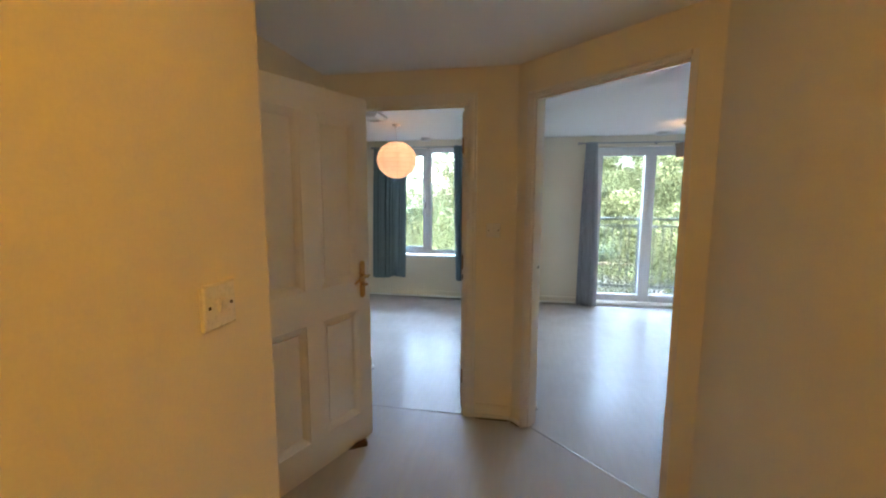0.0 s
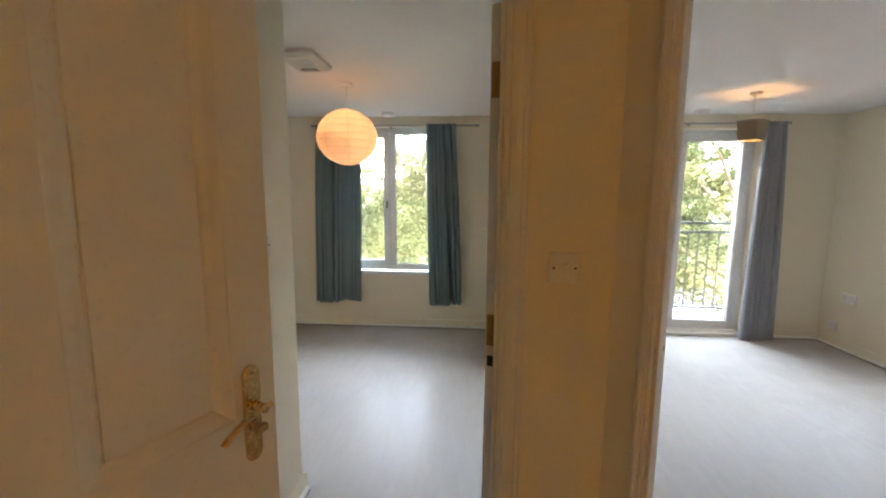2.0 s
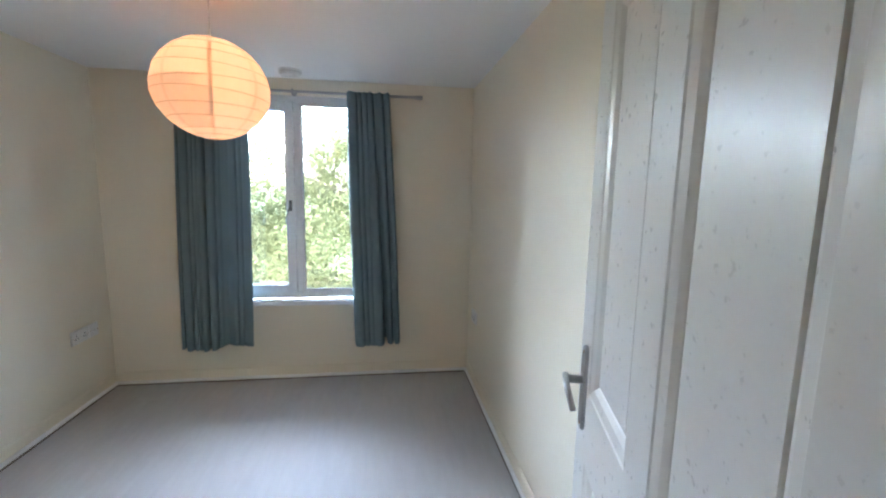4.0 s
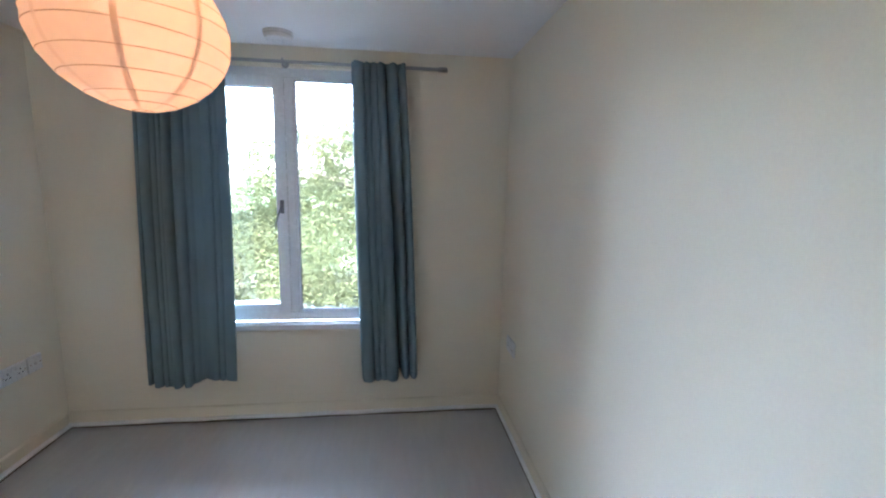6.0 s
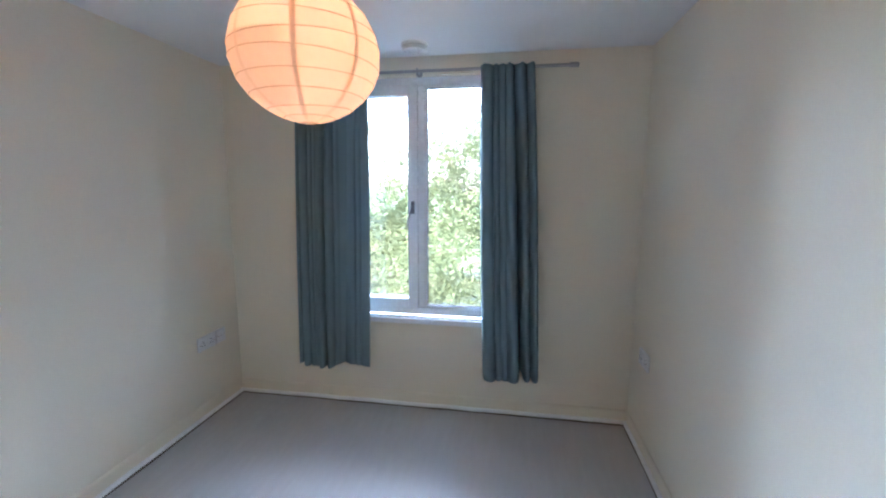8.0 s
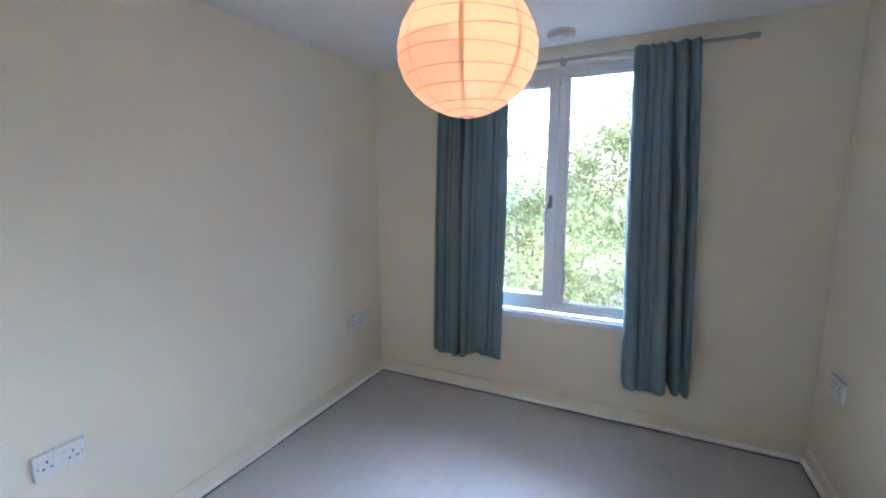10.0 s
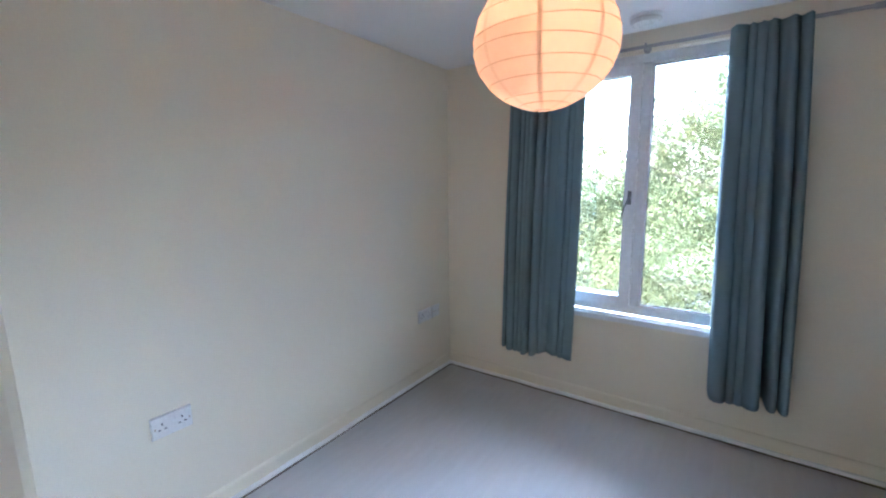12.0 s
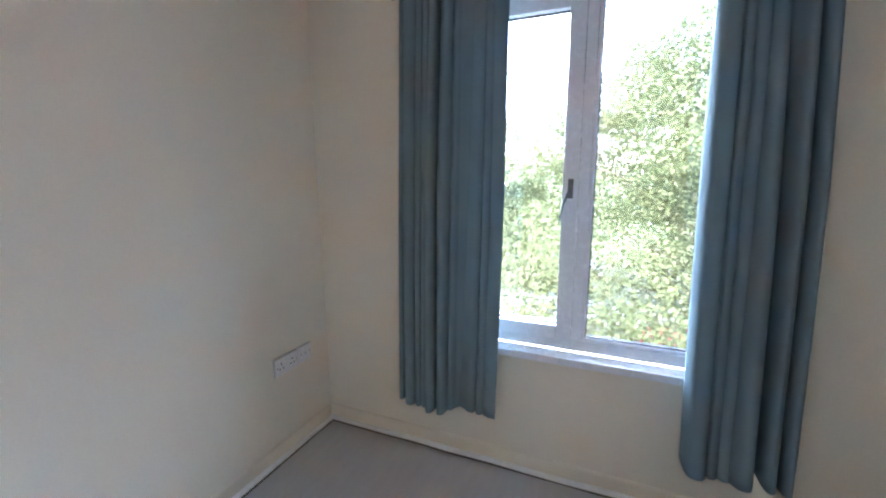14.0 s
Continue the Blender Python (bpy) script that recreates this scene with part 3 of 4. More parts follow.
def door_ironmongery(ob, knuckle, thick, jamb_dir, heights, closer_from, closer_to, metal):
    for z in heights:
        hinge(ob, knuckle[0], knuckle[1], z, (1, 0, 0), thick, metal, jamb_dir)
    a, b = Vector(closer_from), Vector(closer_to)
    bm = boxes((a - Vector((0.0025, 0.011, 0.017)), a + Vector((0.0025, 0.011, 0.017))), bevel=0.001)
    body = part("chain_closer", bm, DARKMETAL, ob, "dark metal concealed chain closer")
    bm = bmesh.new()
    steps = 7
    for i in range(steps):
        p, q = a.lerp(b, i / steps), a.lerp(b, (i + 0.9) / steps)
        rod(bm, p, q, 0.0045 if i % 2 else 0.006, n=8)
    part("chain", bm, DARKMETAL, body)
    bm = boxes((b - Vector((0.004, 0.012, 0.017)), b + Vector((0.004, 0.012, 0.017))), bevel=0.001)
    part("closer_plate", bm, DARKMETAL, body)


# lobby door: hinge knuckles behind its visible face, plates on the jamb that faces the hall
back = Vector(lob.inverted() @ (LDIAG @ Vector((CS1 - 0.001, 0.035, 0))))
front = Vector(lob.inverted() @ (LDIAG @ Vector((CS1 - 0.001, -0.004, 0))))
jd = (back - front).normalized()
door_ironmongery(door_lobby, (front.x, front.y), (0, 1, 0), jd, (0.24, 1.075, 1.78), (-0.001, 0.022, 0.928), tuple(front + jd * 0.022 + Vector((0.0, 0.0, 0.928))), BRASS)
bk = Vector(bed.inverted() @ Vector((DR + 0.001, 4.875, 0)))
fk = Vector(bed.inverted() @ Vector((DR + 0.001, 4.916, 0)))
door_ironmongery(door_bed, (fk.x, fk.y), (0, 1, 0), (bk - fk).normalized(), (0.24, 1.03, 1.78), (-0.001, 0.022, 0.925), tuple(fk + (bk - fk).normalized() * 0.022 + Vector((0, 0, 0.925))), DULLBRASS)

# rubber wedge under the lobby door
wm = plan(-0.968, 4.378, 0.85, 0.52)
bm = bmesh.new()
pts = [(-0.055, 0.0), (0.055, 0.0), (0.055, 0.028), (0.048, 0.032), (-0.055, 0.004)]
sides = [[bm.verts.new((x, y, z)) for x, z in pts] for y in (-0.017, 0.017)]
for j in range(5):
    bm.faces.new((sides[0][j], sides[0][(j + 1) % 5], sides[1][(j + 1) % 5], sides[1][j]))
bm.faces.new(sides[0])
bm.faces.new(sides[1])
ob = solid("door_wedge", bm, WEDGE, "dark brown rubber wedge holding a door open", "door wedge")
ob.matrix_world = wm


# ---- switches and sockets: local x along the wall, local -y out of it, z up ----
def plate(bm, w, h, d=0.010):
    lo, mid, hi = [], [], []
    for x, z in ((-w / 2, -h / 2), (w / 2, -h / 2), (w / 2, h / 2), (-w / 2, h / 2)):
        lo.append(bm.verts.new((x, 0, z)))
        mid.append(bm.verts.new((x, -d * 0.7, z)))
        hi.append(bm.verts.new((x - math.copysign(0.003, x), -d, z - math.copysign(0.003, z))))
    for a, b in ((lo, mid), (mid, hi)):
        for j in range(4):
            bm.faces.new((a[j], a[(j + 1) % 4], b[(j + 1) % 4], b[j]))
    bm.faces.new(hi)
    bm.faces.new(lo)
    return bm


def light_switch(m, label):
    ob = base("light_switch", m, label, "light switch")
    part("plate", plate(bmesh.new(), 0.088, 0.088), PLASTIC, ob)
    bm = boxes(((-0.0075, -0.017, -0.013), (0.0075, -0.008, 0.013)))
    bmesh.ops.rotate(bm, cent=(0, -0.010, 0), matrix=Matrix.Rotation(radians(8), 3, "X"), verts=bm.verts)
    part("rocker", bm, PLASTIC, ob)
    for x in (-0.030, 0.030):
        bm = bmesh.new()
        rod(bm, (x, -0.009, 0), (x, -0.0112, 0), 0.0035, n=10)
        part("screw", bm, DARKMETAL, ob)
    return ob


def double_socket(m, label):
    ob = base("double_socket", m, label, "socket")
    part("plate", plate(bmesh.new(), 0.148, 0.088, 0.012), PLASTIC, ob)
    for sx in (-0.036, 0.036):
        for x, z, a, b in ((0, 0.012, 0.0025, 0.0045), (-0.011, -0.010, 0.0042, 0.0025), (0.011, -0.010, 0.0042, 0.0025)):
            part("pin_hole", boxes(((sx + x - a, -0.0128, z - b), (sx + x + a, -0.0115, z + b))), DARK, ob)
        s = math.copysign(1, sx)
        part("rocker", boxes(((s * 0.013 - 0.006, -0.0165, 0.014), (s * 0.013 + 0.006, -0.011, 0.034)), bevel=0.0015), PLASTIC, ob)
    for x in (-0.062, 0.062):
        bm = bmesh.new()
        rod(bm, (x, -0.011, -0.002), (x, -0.0132, -0.002), 0.003, n=8)
        part("screw", bm, DULLBRASS, ob)
    return ob


def aerial_socket(m, label):
    ob = base("aerial_socket", m, label, "socket")
    part("plate", plate(bmesh.new(), 0.088, 0.088), PLASTIC, ob)
    bm = bmesh.new()
    rod(bm, (0, -0.008, 0), (0, -0.0125, 0), 0.008, n=14)
    part("outlet", bm, GREYPLASTIC, ob)
    for x in (-0.030, 0.030):
        bm = bmesh.new()
        rod(bm, (x, -0.009, 0), (x, -0.0112, 0), 0.0035, n=10)
        part("screw", bm, DULLBRASS, ob)
    return ob


def on_wall(x, y, z, ux, uy):
    return Matrix.Translation((0, 0, z)) @ plan(x, y, ux, uy)


light_switch(on_wall(HL, 2.945, 1.246, 0, 1), "white plastic light switch on a warm-lit wall")
light_switch(on_wall(-0.226, EY0, 1.248, 1, 0), "white plastic light switch in a dim lobby")
light_switch(on_wall(PX, 5.066, 1.250, 0, 1), "white plastic light switch beside the bedroom door")
light_switch(on_wall(PX, 5.180, 1.250, 0, 1), "white plastic light switch beside the bedroom door")
double_socket(on_wall(BX0, 6.03, 0.50, 0, 1), "white double socket low on a wall")
double_socket(on_wall(BX0, 7.69, 0.485, 0, 1), "white double socket near the bedroom corner")
aerial_socket(on_wall(BX0, 7.82, 0.485, 0, 1), "white aerial socket near the bedroom corner")
double_socket(on_wall(BX1, 7.76, 0.53, 0, -1), "white double socket near the bedroom corner")
double_socket(on_wall(LX1, 7.70, 0.50, 0, -1), "white double socket in the living room")
aerial_socket(on_wall(LX1, 7.84, 0.20, 0, -1), "white aerial socket above the skirting")


# ---- bedroom window ----
def bar_frame(x0, x1, z0, z1, y0, y1, w, bevel=0.004):
    """Four mitred-looking bars of a frame, butted end to end."""
    return boxes(((x0, y0, z0), (x0 + w, y1, z1)), ((x1 - w, y0, z0), (x1, y1, z1)), ((x0 + w, y0, z0), (x1 - w, y1, z0 + w)), ((x0 + w, y0, z1 - w), (x1 - w, y1, z1)), bevel=bevel)


win = base("window_1", Matrix.Translation((0, 0, 0)), "white plastic two-light window with a casement", "window", kind="structure")
part("window_frame", bar_frame(WX0, WX1, 0.62, WZ1, 8.065, 8.135, 0.050), UPVC, win)
part("mullion", boxes(((-1.385, 8.065, 0.671), (-1.332, 8.135, WZ1 - 0.051)), bevel=0.004), UPVC, win)
case = part("casement", bar_frame(WX0 + 0.045, -1.374, 0.668, WZ1 - 0.045, 8.045, 8.12, 0.064, 0.005), UPVC, win, "white casement sash")
part("casement_pane", boxes(((WX0 + 0.1, 8.095, 0.728), (-1.434, 8.10, WZ1 - 0.105))), GLASS, case)
part("gasket", bar_frame(WX0 + 0.107, -1.436, 0.730, WZ1 - 0.107, 8.078, 8.094, 0.006, 0.0), DARK, case)
bm = bmesh.new()
rod(bm, (-1.405, 8.045, 1.33), (-1.405, 8.022, 1.33), 0.009, n=12)
box(bm, (-1.416, 8.038, 1.29), (-1.394, 8.046, 1.37), bevel=0.003)
sweep(bm, circle(0.007, 8, 0.8), [(-1.405, 8.024, 1.335), (-1.412, 8.018, 1.31), (-1.428, 8.014, 1.27), (-1.437, 8.013, 1.225), (-1.438, 8.013, 1.20)])
part("window_handle", bm, WINHANDLE, case, "dark grey metal window handle", True)
part("bead", bar_frame(-1.332, WX1 - 0.050, 0.670, WZ1 - 0.050, 8.07, 8.095, 0.014, 0.003), UPVC, win)
part("gasket", bar_frame(-1.319, WX1 - 0.063, 0.683, WZ1 - 0.063, 8.082, 8.098, 0.007, 0.0), DARK, win)
part("fixed_pane", boxes(((-1.325, 8.10, 0.675), (WX1 - 0.055, 8.105, WZ1 - 0.055))), GLASS, win)
part("window_sill", boxes(((WX0 - 0.03, 7.982, WZ0 - 0.004), (WX1 + 0.03, 8.010, WZ0 + 0.03)), ((WX0 + 0.001, 8.008, WZ0 + 0.001), (WX1 - 0.001, 8.064, WZ0 + 0.03)), bevel=0.005), UPVC, win, "white window board")
for o in win.children_recursive:
    if "pane" in o.name:
        o.visible_shadow = False

# ---- balcony doors ----
bal = base("window_2", Matrix.Translation((0, 0, 0)), "white plastic double balcony doors, closed", "window", kind="structure")
part("window_frame", bar_frame(VX0, VX1, VZ0 + 0.015, VZ1, 8.135, 8.205, 0.05), UPVC, bal)
mid = 1.585
for x0, x1 in ((VX0 + 0.045, mid), (mid, VX1 - 0.045)):
    sash = part("door_sash", bar_frame(x0, x1, 0.066, VZ1 - 0.045, 8.12, 8.19, 0.068, 0.005), UPVC, bal, "white glazed door sash")
    pane = part("door_pane", boxes(((x0 + 0.066, 8.165, 0.132), (x1 - 0.066, 8.17, VZ1 - 0.111))), GLASS, sash)
    pane.visible_shadow = False
    part("gasket", bar_frame(x0 + 0.064, x1 - 0.064, 0.13, VZ1 - 0.109, 8.152, 8.164, 0.005, 0.0), DARK, sash)
part("threshold_board", boxes(((VX0 + 0.001, 7.995, 0.004), (VX1 - 0.001, 8.134, 0.034)), bevel=0.004), GLOSS, bal, "painted timber threshold board")
bm = bmesh.new()
box(bm, (mid + 0.02, 8.108, 0.98), (mid + 0.045, 8.120, 1.16), bevel=0.004)
rod(bm, (mid + 0.032, 8.12, 1.07), (mid + 0.032, 8.075, 1.07), 0.008, n=10)
sweep(bm, circle(0.008, 8), [(mid + 0.032, 8.078, 1.07), (mid + 0.07, 8.072, 1.068), (mid + 0.13, 8.072, 1.06)])
part("door_handle", bm, UPVC, bal, "white plastic door handle", True)

# ---- balcony railing ----
rail = base("balcony_railing", Matrix.Translation((0, 0, 0)), "black painted steel Juliet balcony railing", "railing")
RY = 8.37
part("top_rail", boxes(((VX0 - 0.12, RY - 0.025, 1.135), (VX1 + 0.12, RY + 0.025, 1.165)), bevel=0.004), RAILPAINT, rail)
part("mid_rail", boxes(((VX0 - 0.12, RY - 0.010, 1.040), (VX1 + 0.12, RY + 0.010, 1.066)), bevel=0.002), RAILPAINT, rail)
part("bottom_rail", boxes(((VX0 - 0.12, RY - 0.008, 0.195), (VX1 + 0.12, RY + 0.008, 0.22)), bevel=0.002), RAILPAINT, rail)
for x in (VX0 - 0.1, 1.55, VX1 + 0.1):
    part("post", boxes(((x - 0.014, RY - 0.014, 0.0), (x + 0.014, RY + 0.014, 1.135)), bevel=0.002), RAILPAINT, rail)
n = 15
for i in range(1, n):
    x = VX0 - 0.1 + (VX1 - VX0 + 0.2) * i / n
    bm = bmesh.new()
    rod(bm, (x, RY, 0.22), (x, RY, 1.045), 0.008, n=8)
    part("baluster", bm, RAILPAINT, rail)
for x in (VX0 - 0.1, VX1 + 0.1):
    for z in (0.21, 1.05):
        part("bracket", boxes(((x - 0.02, FY1 + 0.001, z - 0.02), (x + 0.02, RY - 0.014, z + 0.02)), bevel=0.003), RAILPAINT, rail)


# ---- curtains ----
def curtain(name, top, bottom, z1, z0, y, folds, material, label, seed, depth=0.028, flat=(2.0, 2.0)):
    """Hanging cloth: gathered into folds over the span flat[0]..flat[1] of its width, smooth elsewhere."""
    rnd = random.Random(seed)
    phases = [rnd.uniform(-0.35, 0.35) for _ in range(folds + 2)]
    amps = [rnd.uniform(0.25, 1.65) for _ in range(folds + 2)]
    nu, nv = folds * 14 + 20, 46
    bm = bmesh.new()
    grid = []
    for k in range(nv + 1):
        v = k / nv
        row = []
        for i in range(nu + 1):
            u = i / nu
            f = min(max(u + 0.05 * math.sin(9.0 * u + seed) + 0.02 * math.sin(23.0 * u), 0.0), 1.0) * folds
            c = min(int(f), folds)
            amp = amps[c] * (1 - (f - c)) + amps[c + 1] * (f - c)
            ph = phases[c] * (1 - (f - c)) + phases[c + 1] * (f - c)
            soft = 0.16 if flat[0] <= u <= flat[1] else 1.0
            for edge in flat:
                d = abs(u - edge)
                if d < 0.08 and soft == 1.0:
                    soft = 0.16 + 0.84 * (d / 0.08)
            gather = 0.40 + 0.60 * min(1.0, v * 2.4)
            wave = 2 * abs(math.sin(math.pi * (f + ph * (0.3 + 0.7 * v)))) ** 0.75 - 1
            yy = y - depth * amp * soft * gather * wave
            x = (top[0] + (top[1] - top[0]) * u) * (1 - v) + (bottom[0] + (bottom[1] - bottom[0]) * u) * v
            x -= depth * 0.2 * soft * gather * math.sin(2 * math.pi * (f + ph * (0.3 + 0.7 * v))) * math.sin(math.pi * u)
            x += 0.014 * math.sin(math.pi * v) * (u - 0.5)
            hem = z0 + 0.010 * math.sin(6.0 * u + seed) - 0.012 * wave * soft * gather
            z = z1 + (hem - z1) * v - (0.006 * abs(math.sin(math.pi * f * 2)) if k == 0 else 0)
            row.append(bm.verts.new((x, yy, z)))
        grid.append(row)
    for a, b in zip(grid, grid[1:]):
        for i in range(nu):
            bm.faces.new((a[i], a[i + 1], b[i + 1], b[i]))
    ob = solid(name, bm, material, label, "curtain", group="curtains", smooth=True)
    th = ob.modifiers.new("thickness", "SOLIDIFY")
    th.thickness = 0.003
    return ob


curtain("curtain", (-2.115, -1.645), (-2.160, -1.672), 2.142, 0.300, 7.925, 9, CURTAIN, "teal cotton curtain drawn beside the bedroom window", 4, 0.050, (0.60, 1.0))
curtain("curtain", (-0.975, -0.682), (-0.935, -0.598), 2.142, 0.302, 7.925, 6, CURTAIN, "teal cotton curtain gathered beside the bedroom window", 9, 0.066)
curtain("curtain", (0.745, 0.885), (0.700, 0.955), 2.150, 0.012, 7.925, 4, CURTAINGREY, "blue-grey full-length curtain tied back narrow", 13, 0.030)
curtain("curtain", (2.270, 2.450), (2.215, 2.535), 2.150, 0.012, 7.925, 5, CURTAINGREY, "blue-grey full-length curtain beside the balcony doors", 21, 0.034)


def curtain_pole(x0, x1, z, y, brackets, label):
    ob = base("curtain_pole", Matrix.Translation((0, 0, 0)), label, "curtain pole")
    bm = bmesh.new()
    rod(bm, (x0, y, z), (x1, y, z), 0.009, n=14)
    part("pole", bm, RODMETAL, ob, "", True)
    for x, s in ((x0, -1), (x1, 1)):
        bm = bmesh.new()
        rod(bm, (x - s * 0.035, y, z), (x + s * 0.012, y, z), 0.0135, n=16)
        rod(bm, (x + s * 0.012, y, z), (x + s * 0.016, y, z), 0.0135, 0.009, n=16)
        part("finial", bm, RODMETAL, ob, "steel end cap", True)
    for x in brackets:
        bm = bmesh.new()
        rod(bm, (x, y, z), (x, BY1 - 0.006, z), 0.006, n=10)
        rod(bm, (x, BY1 - 0.007, z), (x, BY1 - 0.0005, z), 0.020, n=18)
        rod(bm, (x, y - 0.001, z + 0.004), (x, y - 0.001, z + 0.017), 0.006, n=10)
        part("bracket", bm, RODMETAL, ob, "", True)


curtain_pole(-2.15, -0.455, 2.128, 7.945, (-2.06, -1.35, -0.76), "brushed steel curtain pole above the bedroom window")
curtain_pole(0.66, 2.49, 2.135, 7.945, (0.80, 1.60, 2.36), "brushed steel curtain pole above the balcony doors")


# ---- lamps ----
def ceiling_rose(ob, x, y):
    bm = bmesh.new()
    lathe(bm, [(0.045, 0.0), (0.045, -0.012), (0.038, -0.022), (0.014, -0.026), (0.010, -0.036)], Matrix.Translation((x, y, H - 0.001)))
    part("ceiling_rose", bm, PLASTIC, ob, "white plastic ceiling rose", True)


def cord(ob, x, y, z):
    bm = bmesh.new()
    rod(bm, (x, y, H - 0.03), (x, y, z), 0.0035, n=8)
    part("cord", bm, PLASTIC, ob)


def bulb(ob, x, y, z):
    bm = bmesh.new()
    rod(bm, (x, y, z + 0.115), (x, y, z + 0.06), 0.017, n=14)
    holder = part("bulb_holder", bm, PLASTIC, ob, "", True)
    bm = bmesh.new()
    lathe(bm, [(0.012, 0.062), (0.014, 0.040), (0.024, 0.020), (0.029, 0.0), (0.024, -0.018), (0.012, -0.028), (0.002, -0.030)], Matrix.Translation((x, y, z)), 16)
    glow = part("bulb", bm, BULB, holder, "lit bulb", True)
    glow.visible_shadow = False


LX, LY, LZ, LR = -1.410, 6.70, 1.845, 0.219
lantern = base("paper_lantern", Matrix.Translation((0, 0, 0)), "round white paper lantern with wire hoops, lit", "pendant lamp")
ceiling_rose(lantern, LX, LY)
cord(lantern, LX, LY, LZ + 0.13)
bulb(lantern, LX, LY, LZ + 0.03)


def lantern_radius(a):
    """Radius and height at the polar angle a: round above, drawn in to the small mouth below."""
    if a < math.pi / 2:
        return LR * math.sin(a), 0.203 * math.cos(a)
    return LR * math.sin(a) ** 1.12, 0.194 * math.cos(a)


A0, A1 = 0.20, math.pi - 0.14
hoops = [A0 + (A1 - A0) * i / 11 for i in range(12)]
rnd = random.Random(5)
tilt = [(0, 0)] + [(rnd.uniform(-0.05, 0.05), rnd.uniform(0, 6.28)) for _ in range(10)] + [(0, 0)]
bm = bmesh.new()
rings = []
NU = 72
for k in range(len(hoops) * 4 - 3):
    i, s = divmod(k, 4)
    w = s / 4
    row = []
    for j in range(NU):
        ph = 2 * math.pi * j / NU
        if s == 0:
            a = hoops[i] + tilt[i][0] * math.cos(ph - tilt[i][1])
        else:
            a = (hoops[i] + tilt[i][0] * math.cos(ph - tilt[i][1])) * (1 - w) + (hoops[i + 1] + tilt[i + 1][0] * math.cos(ph - tilt[i + 1][1])) * w
        r, z = lantern_radius(a)
        pull = 1 - 0.012 * math.sin(math.pi * w) + 0.004 * math.sin(9 * ph + 3 * a)
        row.append(bm.verts.new((LX + r * pull * math.cos(ph), LY + r * pull * math.sin(ph), LZ + z)))
    rings.append(row)
for a, b in zip(rings, rings[1:]):
    for j in range(NU):
        bm.faces.new((a[j], a[(j + 1) % NU], b[(j + 1) % NU], b[j]))
paper = part("paper_shade", bm, PAPER, lantern, "white paper globe", True)
for i, a0 in enumerate(hoops):
    path = []
    for j in range(48):
        ph = 2 * math.pi * j / 48
        r, z = lantern_radius(a0 + tilt[i][0] * math.cos(ph - tilt[i][1]))
        path.append((LX + (r + 0.0006) * math.cos(ph), LY + (r + 0.0006) * math.sin(ph), LZ + z))
    part("hoop", sweep(bmesh.new(), circle(0.0010, 6), path, closed=True), WIRE, paper)
for i in range(8):
    ph = 2 * math.pi * i / 8 + 0.32
    bm = bmesh.new()
    rows = []
    for k in range(25):
        r, z = lantern_radius(A0 + (A1 - A0) * k / 24)
        rows.append([bm.verts.new((LX + (r + e) * math.cos(ph + d * min(1, r / 0.08) / max(r, 0.05)), LY + (r + e) * math.sin(ph + d * min(1, r / 0.08) / max(r, 0.05)), LZ + z)) for d, e in ((-0.007, 0.0014), (0.007, 0.0014))])
    for a, b in zip(rows, rows[1:]):
        bm.faces.new((a[0], a[1], b[1], b[0]))
    part("seam", bm, SEAM, paper)

QX, QY = 1.645, 7.118
pend = base("shade_pendant", Matrix.Translation((0, 0, 0)), "small brown square fabric pendant shade, lit", "pendant lamp")
ceiling_rose(pend, QX, QY)
cord(pend, QX, QY, 2.02)
bulb(pend, QX, QY, 1.93)
bm = bmesh.new()
ring = []
for z, s in ((1.872, 0.088), (2.022, 0.108), (2.022, 0.106), (1.872, 0.086)):
    ring.append([bm.verts.new((QX + s * math.cos(a), QY + s * math.sin(a), z)) for a in (radians(d) for d in (-15, -10, -5, 75, 80, 85, 165, 170, 175, 255, 260, 265))])
for i in range(4):
    a, b = ring[i], ring[(i + 1) % 4]
    for j in range(12):
        bm.faces.new((a[j], a[(j + 1) % 12], b[(j + 1) % 12], b[j]))
cloth = part("shade", bm, SHADE, pend, "brown fabric shade")
bm = bmesh.new()
for a in (0, math.pi / 2):
    rod(bm, (QX - 0.1 * math.cos(a), QY - 0.1 * math.sin(a), 2.018), (QX + 0.1 * math.cos(a), QY + 0.1 * math.sin(a), 2.018), 0.002, n=6)
part("shade_ring", bm, RODMETAL, cloth)

hallp = base("hall_pendant", Matrix.Translation((0, 0, 0)), "bare lit bulb on a white cord in the hall", "pendant lamp")
ceiling_rose(hallp, 0.12, 2.02)
cord(hallp, 0.12, 2.02, 2.10)
bulb(hallp, 0.12, 2.02, 1.99)

# ---- ceiling fittings ----
ven = base("ceiling_vent", Matrix.Translation((0, 0, 0)), "off-white plastic box vent on the ceiling", "ceiling vent")
bm = bmesh.new()
x0, x1, y0, y1 = -1.59, -1.375, 5.98, 6.30
lo = [bm.verts.new(p) for p in ((x0, y0, H - 0.001), (x1, y0, H - 0.001), (x1, y1, H - 0.001), (x0, y1, H - 0.001))]
md = [bm.verts.new(p) for p in ((x0, y0, H - 0.022), (x1, y0, H - 0.022), (x1, y1, H - 0.022), (x0, y1, H - 0.022))]
hi = [bm.verts.new(p) for p in ((x0 + 0.03, y0 + 0.02, H - 0.045), (x1 - 0.03, y0 + 0.02, H - 0.045), (x1 - 0.03, y1 - 0.04, H - 0.045), (x0 + 0.03, y1 - 0.04, H - 0.045))]
